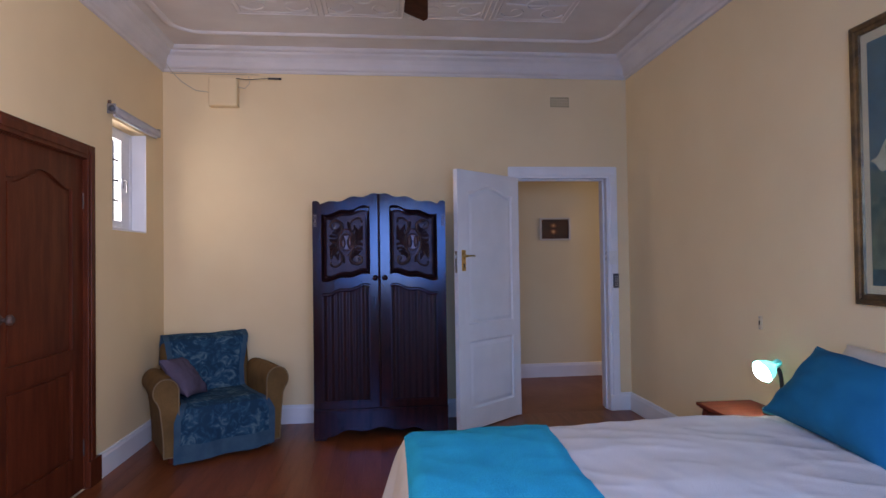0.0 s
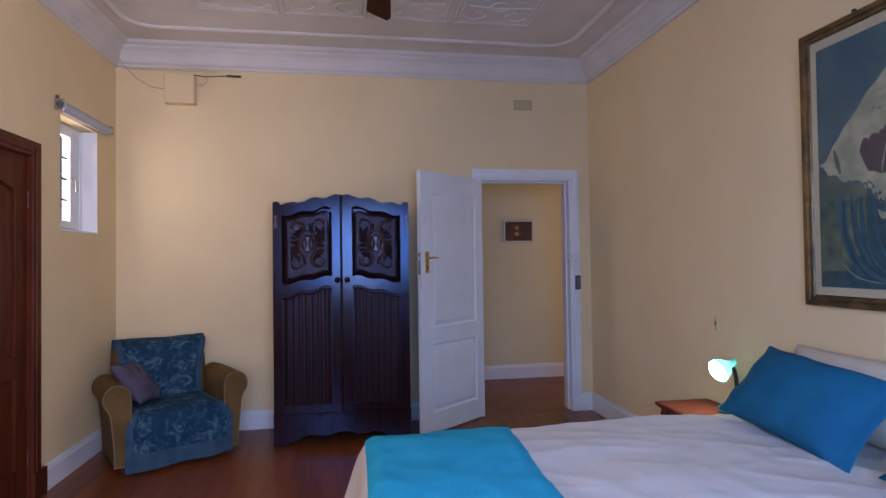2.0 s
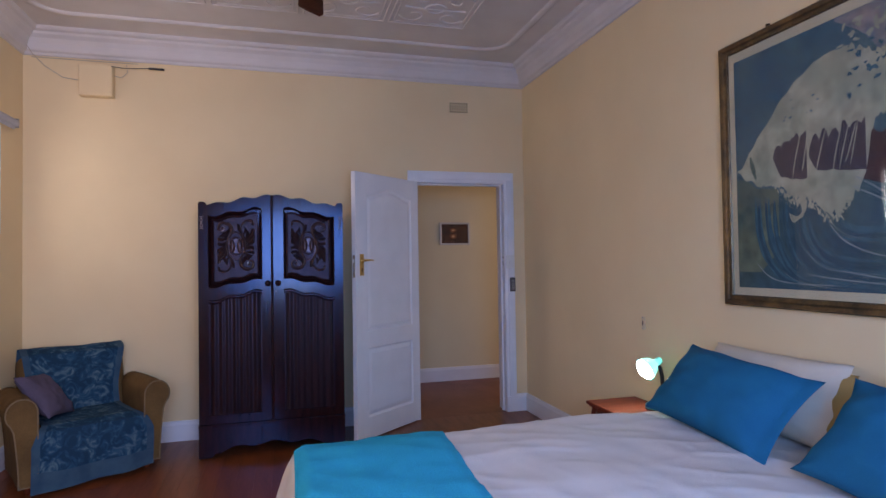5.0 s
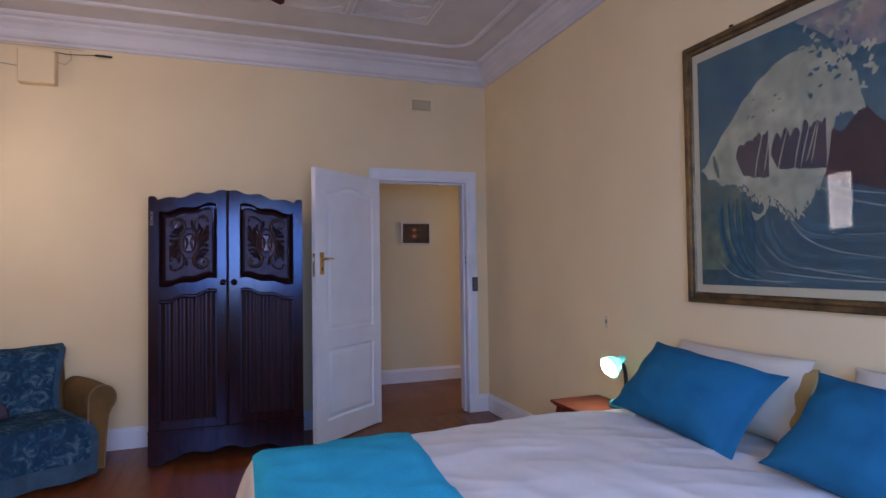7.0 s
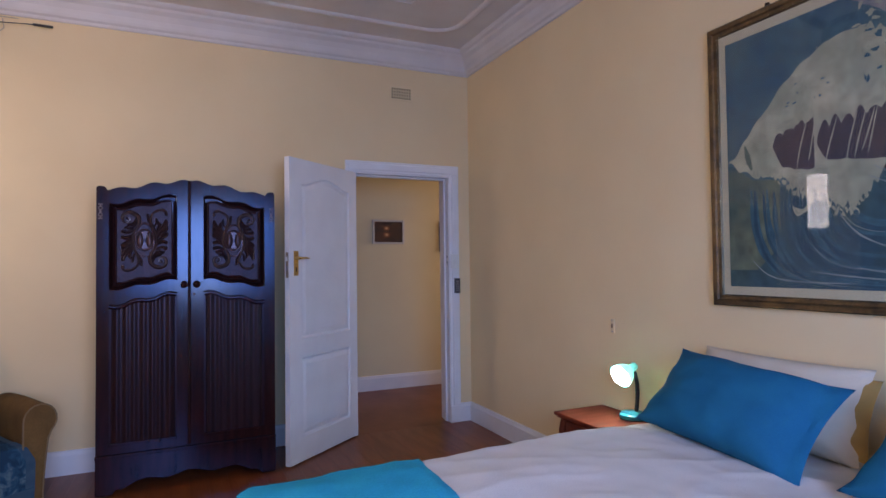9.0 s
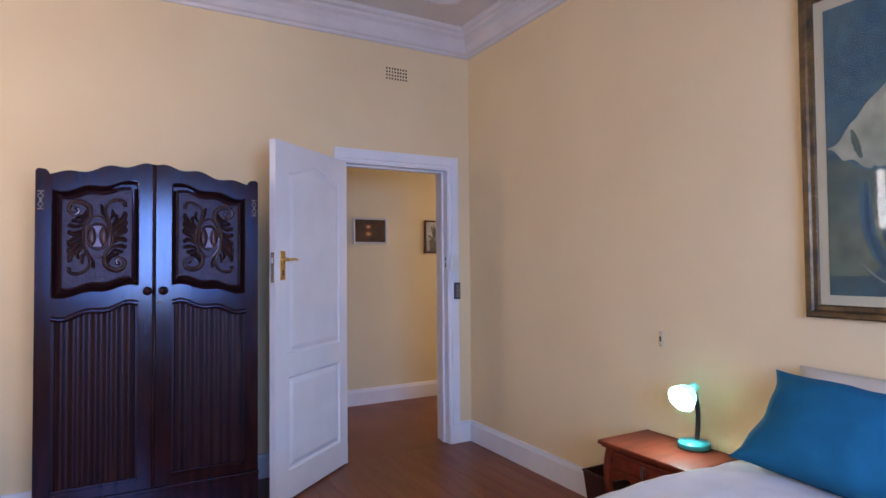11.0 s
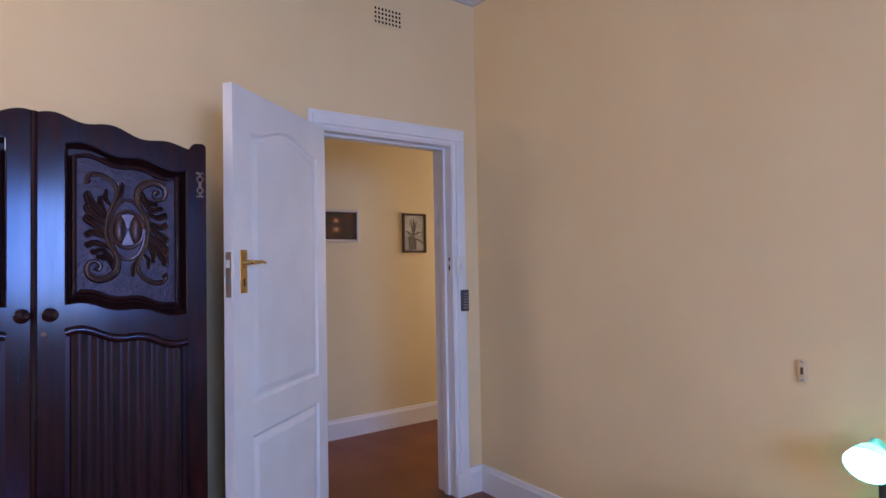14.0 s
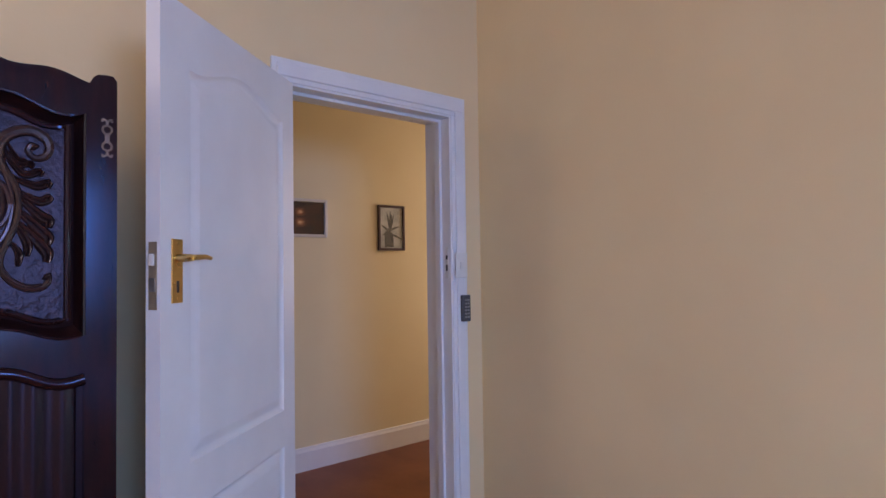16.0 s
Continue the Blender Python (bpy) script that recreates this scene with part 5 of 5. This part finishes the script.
# ---- fittings on the walls ----
vent = thing("air_vent", (1.514, YB, 2.747), label="cream painted plaster air brick with rows of small holes", category="vent")
vb = boxes((-0.098, 0.098, -0.003, 0.0, -0.062, 0.062), bevel=0.001)
body = part("plate", vb, CREAM, vent)
for i in range(8):
    for j in range(4):
        x, z = -0.077 + 0.022 * i, -0.038 + 0.0245 * j
        # near-black chip on the plate, colouring in the hole's shade
        part("hole", boxes((x - 0.0056, x + 0.0056, -0.0036, -0.0026, z - 0.0066, z + 0.0066)), VOID, body)

jb = thing("junction_box", (-1.368, YB, 2.775), label="cream painted wall box below the cornice", category="junction box")
part("box", rounded(-0.115, 0.115, -0.085, 0.0, -0.118, 0.122, 0.006, 2), CREAM, jb)
part("lid", rounded(-0.108, 0.108, -0.089, -0.084, -0.110, 0.114, 0.002, 2), CREAM, jb)
cabl = thing("cable", (-1.84, YB - 0.03, 3.03), label="thin grey cable hanging from the cornice to the wall box", category="cable")
part("wire", tube(bmesh.new(), [(0.0, -0.02, 0.0), (0.05, -0.02, -0.08), (0.13, -0.01, -0.165), (0.24, 0.0, -0.235), (0.36, 0.0, -0.25)], 0.0035, 6), CABLE, cabl, smooth=True)
part("wire", tube(bmesh.new(), [(0.03, 0.012, -0.09), (0.40, 0.012, -0.093), (0.75, 0.012, -0.092)], 0.003, 6), CABLE, cabl, smooth=True)
part("wire", tube(bmesh.new(), [(0.585, 0.0, -0.20), (0.64, -0.01, -0.215), (0.68, -0.01, -0.17), (0.67, 0.0, -0.11)], 0.003, 6), CABLE, cabl, smooth=True)
ant = thing("antenna", (-1.26, YB - 0.095, 2.885), label="short black antenna on a thin lead from the wall box", category="antenna")
part("lead", tube(bmesh.new(), [(0.0, 0.01, 0.0), (0.09, 0, -0.012), (0.18, 0, -0.006), (0.265, 0, 0.0)], 0.003, 6), BLACK, ant, smooth=True)
part("tip", tube(bmesh.new(), [(0.262, 0, 0.0), (0.272, 0, 0.0), (0.365, 0, -0.002), (0.370, 0, -0.002)], 0.0085, 10), BLACK, ant, smooth=True)

sw = thing("light_switch", (1.972, YB - 0.028, 1.357), label="white plastic light switch on the door casing", category="switch")
plate = part("plate", rounded(-0.036, 0.036, -0.009, 0.0, -0.060, 0.060, 0.003, 2), PLASTIC, sw)
part("rocker", rounded(-0.010, 0.010, -0.013, -0.008, -0.018, 0.018, 0.002, 2), PLASTIC, plate)
key = thing("remote_holder", (1.990, YB - 0.028, 1.150), label="dark grey remote control in a holder on the door casing", category="remote control")
kb = part("body", rounded(-0.024, 0.024, -0.022, 0.0, -0.062, 0.064, 0.004, 2), GREY, key)
for i in range(2):
    for j in range(6):
        part("button", rounded(-0.014 + 0.016 * i, -0.002 + 0.016 * i, -0.025, -0.021, -0.045 + 0.016 * j, -0.036 + 0.016 * j, 0.001, 1), STEEL, kb)
sk = thing("wall_switch", (XR, 3.037, 0.966), -90, "small aged ivory bell switch on the wall by the bed", "switch")
pl = part("plate", rounded(-0.0145, 0.0145, -0.010, 0.0, -0.040, 0.040, 0.003, 2), IVORY, sk)
part("rocker", rounded(-0.0045, 0.0045, -0.014, -0.009, -0.013, 0.013, 0.002, 2), BRONZE, pl)
for z in (-0.032, 0.032):
    part("screw", lathe(bmesh.new(), [(0.004, 0.0), (0.004, 0.0015), (0.0, 0.002)], 8, m=pose(0, -0.010, z, 90, 0, 0)), STEEL, pl)

# ---- ceiling fan at rest ----
fan = thing("ceiling_fan", (0.13, 2.66, TOP), label="dark brown ceiling fan with a brass motor housing", category="fan")
part("canopy", lathe(bmesh.new(), [(0.07, 0.0), (0.068, -0.02), (0.045, -0.05), (0.016, -0.06)], 24), BRASS, fan, smooth=True)
part("rod", lathe(bmesh.new(), [(0.012, -0.05), (0.012, -0.16)], 12), BRASS, fan, smooth=True)
part("motor", lathe(bmesh.new(), [(0.02, -0.15), (0.10, -0.17), (0.165, -0.205), (0.190, -0.25), (0.190, -0.370), (0.16, -0.392), (0.06, -0.405), (0.0, -0.406)], 32), DARKF, fan, smooth=True)
part("band", lathe(bmesh.new(), [(0.190, -0.318), (0.197, -0.322), (0.199, -0.342), (0.197, -0.364), (0.190, -0.368)], 48), POLISHED, fan, smooth=True)
for k in range(4):
    a = 88 + 90 * k
    mm = pose(0, 0, -0.305, 0, 0, a)
    b = bmesh.new()

    def blade_at(u, v):
        x = 0.25 + 0.44 * u
        w = (0.056 + 0.018 * u) * (1 - 0.35 * max(0, (u - 0.9) / 0.1) ** 2)
        return Vector((x, (2 * v - 1) * w, 0.020 * (2 * v - 1)))
    grid(b, 16, 4, blade_at)
    bmesh.ops.solidify(b, geom=b.faces[:], thickness=0.006)
    bmesh.ops.transform(b, matrix=mm, verts=b.verts)
    bl = part("blade", b, BROWN, fan, "dark brown wooden blade")
    arm = boxes((0.185, 0.31, -0.018, 0.018, 0.004, 0.010), bevel=0.002)
    bmesh.ops.transform(arm, matrix=mm, verts=arm.verts)
    part("blade_iron", arm, BRASS, bl)

# ---- waste bin on the floor by the wall ----
bin_ = thing("waste_bin", (1.998, 3.262, 0), label="dark brown square waste bin on the floor beside the bedside table", category="bin")
wb = bmesh.new()
rows_ = []
for w, h in ((0.075, 0.0), (0.098, 0.250), (0.102, 0.255), (0.102, 0.262), (0.092, 0.262), (0.070, 0.012)):
    rows_.append([wb.verts.new((sx * w, sy * w * 1.1, h)) for sx, sy in ((-1, -1), (1, -1), (1, 1), (-1, 1))])
for a, b in zip(rows_, rows_[1:]):
    for k in range(4):
        wb.faces.new((a[k], a[(k + 1) % 4], b[(k + 1) % 4], b[k]))
wb.faces.new(rows_[0])
wb.faces.new(rows_[-1])
part("body", wb, DARKF, bin_)

# ---- floor boards, running the length of the bedroom ----
BW = (XR - XL) / 36
plank_meshes = []
for length in (1.5, 2.1, 2.475):
    bm = boxes((0.0004, BW - 0.0004, 0.0004, length - 0.0004, -0.0025, 0.0), bevel=0.0006)
    me = bpy.data.meshes.new("plank")
    bm.to_mesh(me)
    bm.free()
    me.materials.append(FLOOR)
    plank_meshes.append((me, length))
rnd = random.Random(5)
for k in range(36):
    y = YR
    for (me, length), last in zip(rnd.sample(plank_meshes, 2) + [plank_meshes[0]], (False, False, True)):
        ob = new("plank", me)
        ob.matrix_world = Matrix.Translation((XL + k * BW, y, 0)) @ Matrix.Diagonal((1, (YB - y) / length if last else 1, 1, 1))
        ob.parent = floor
        y += length
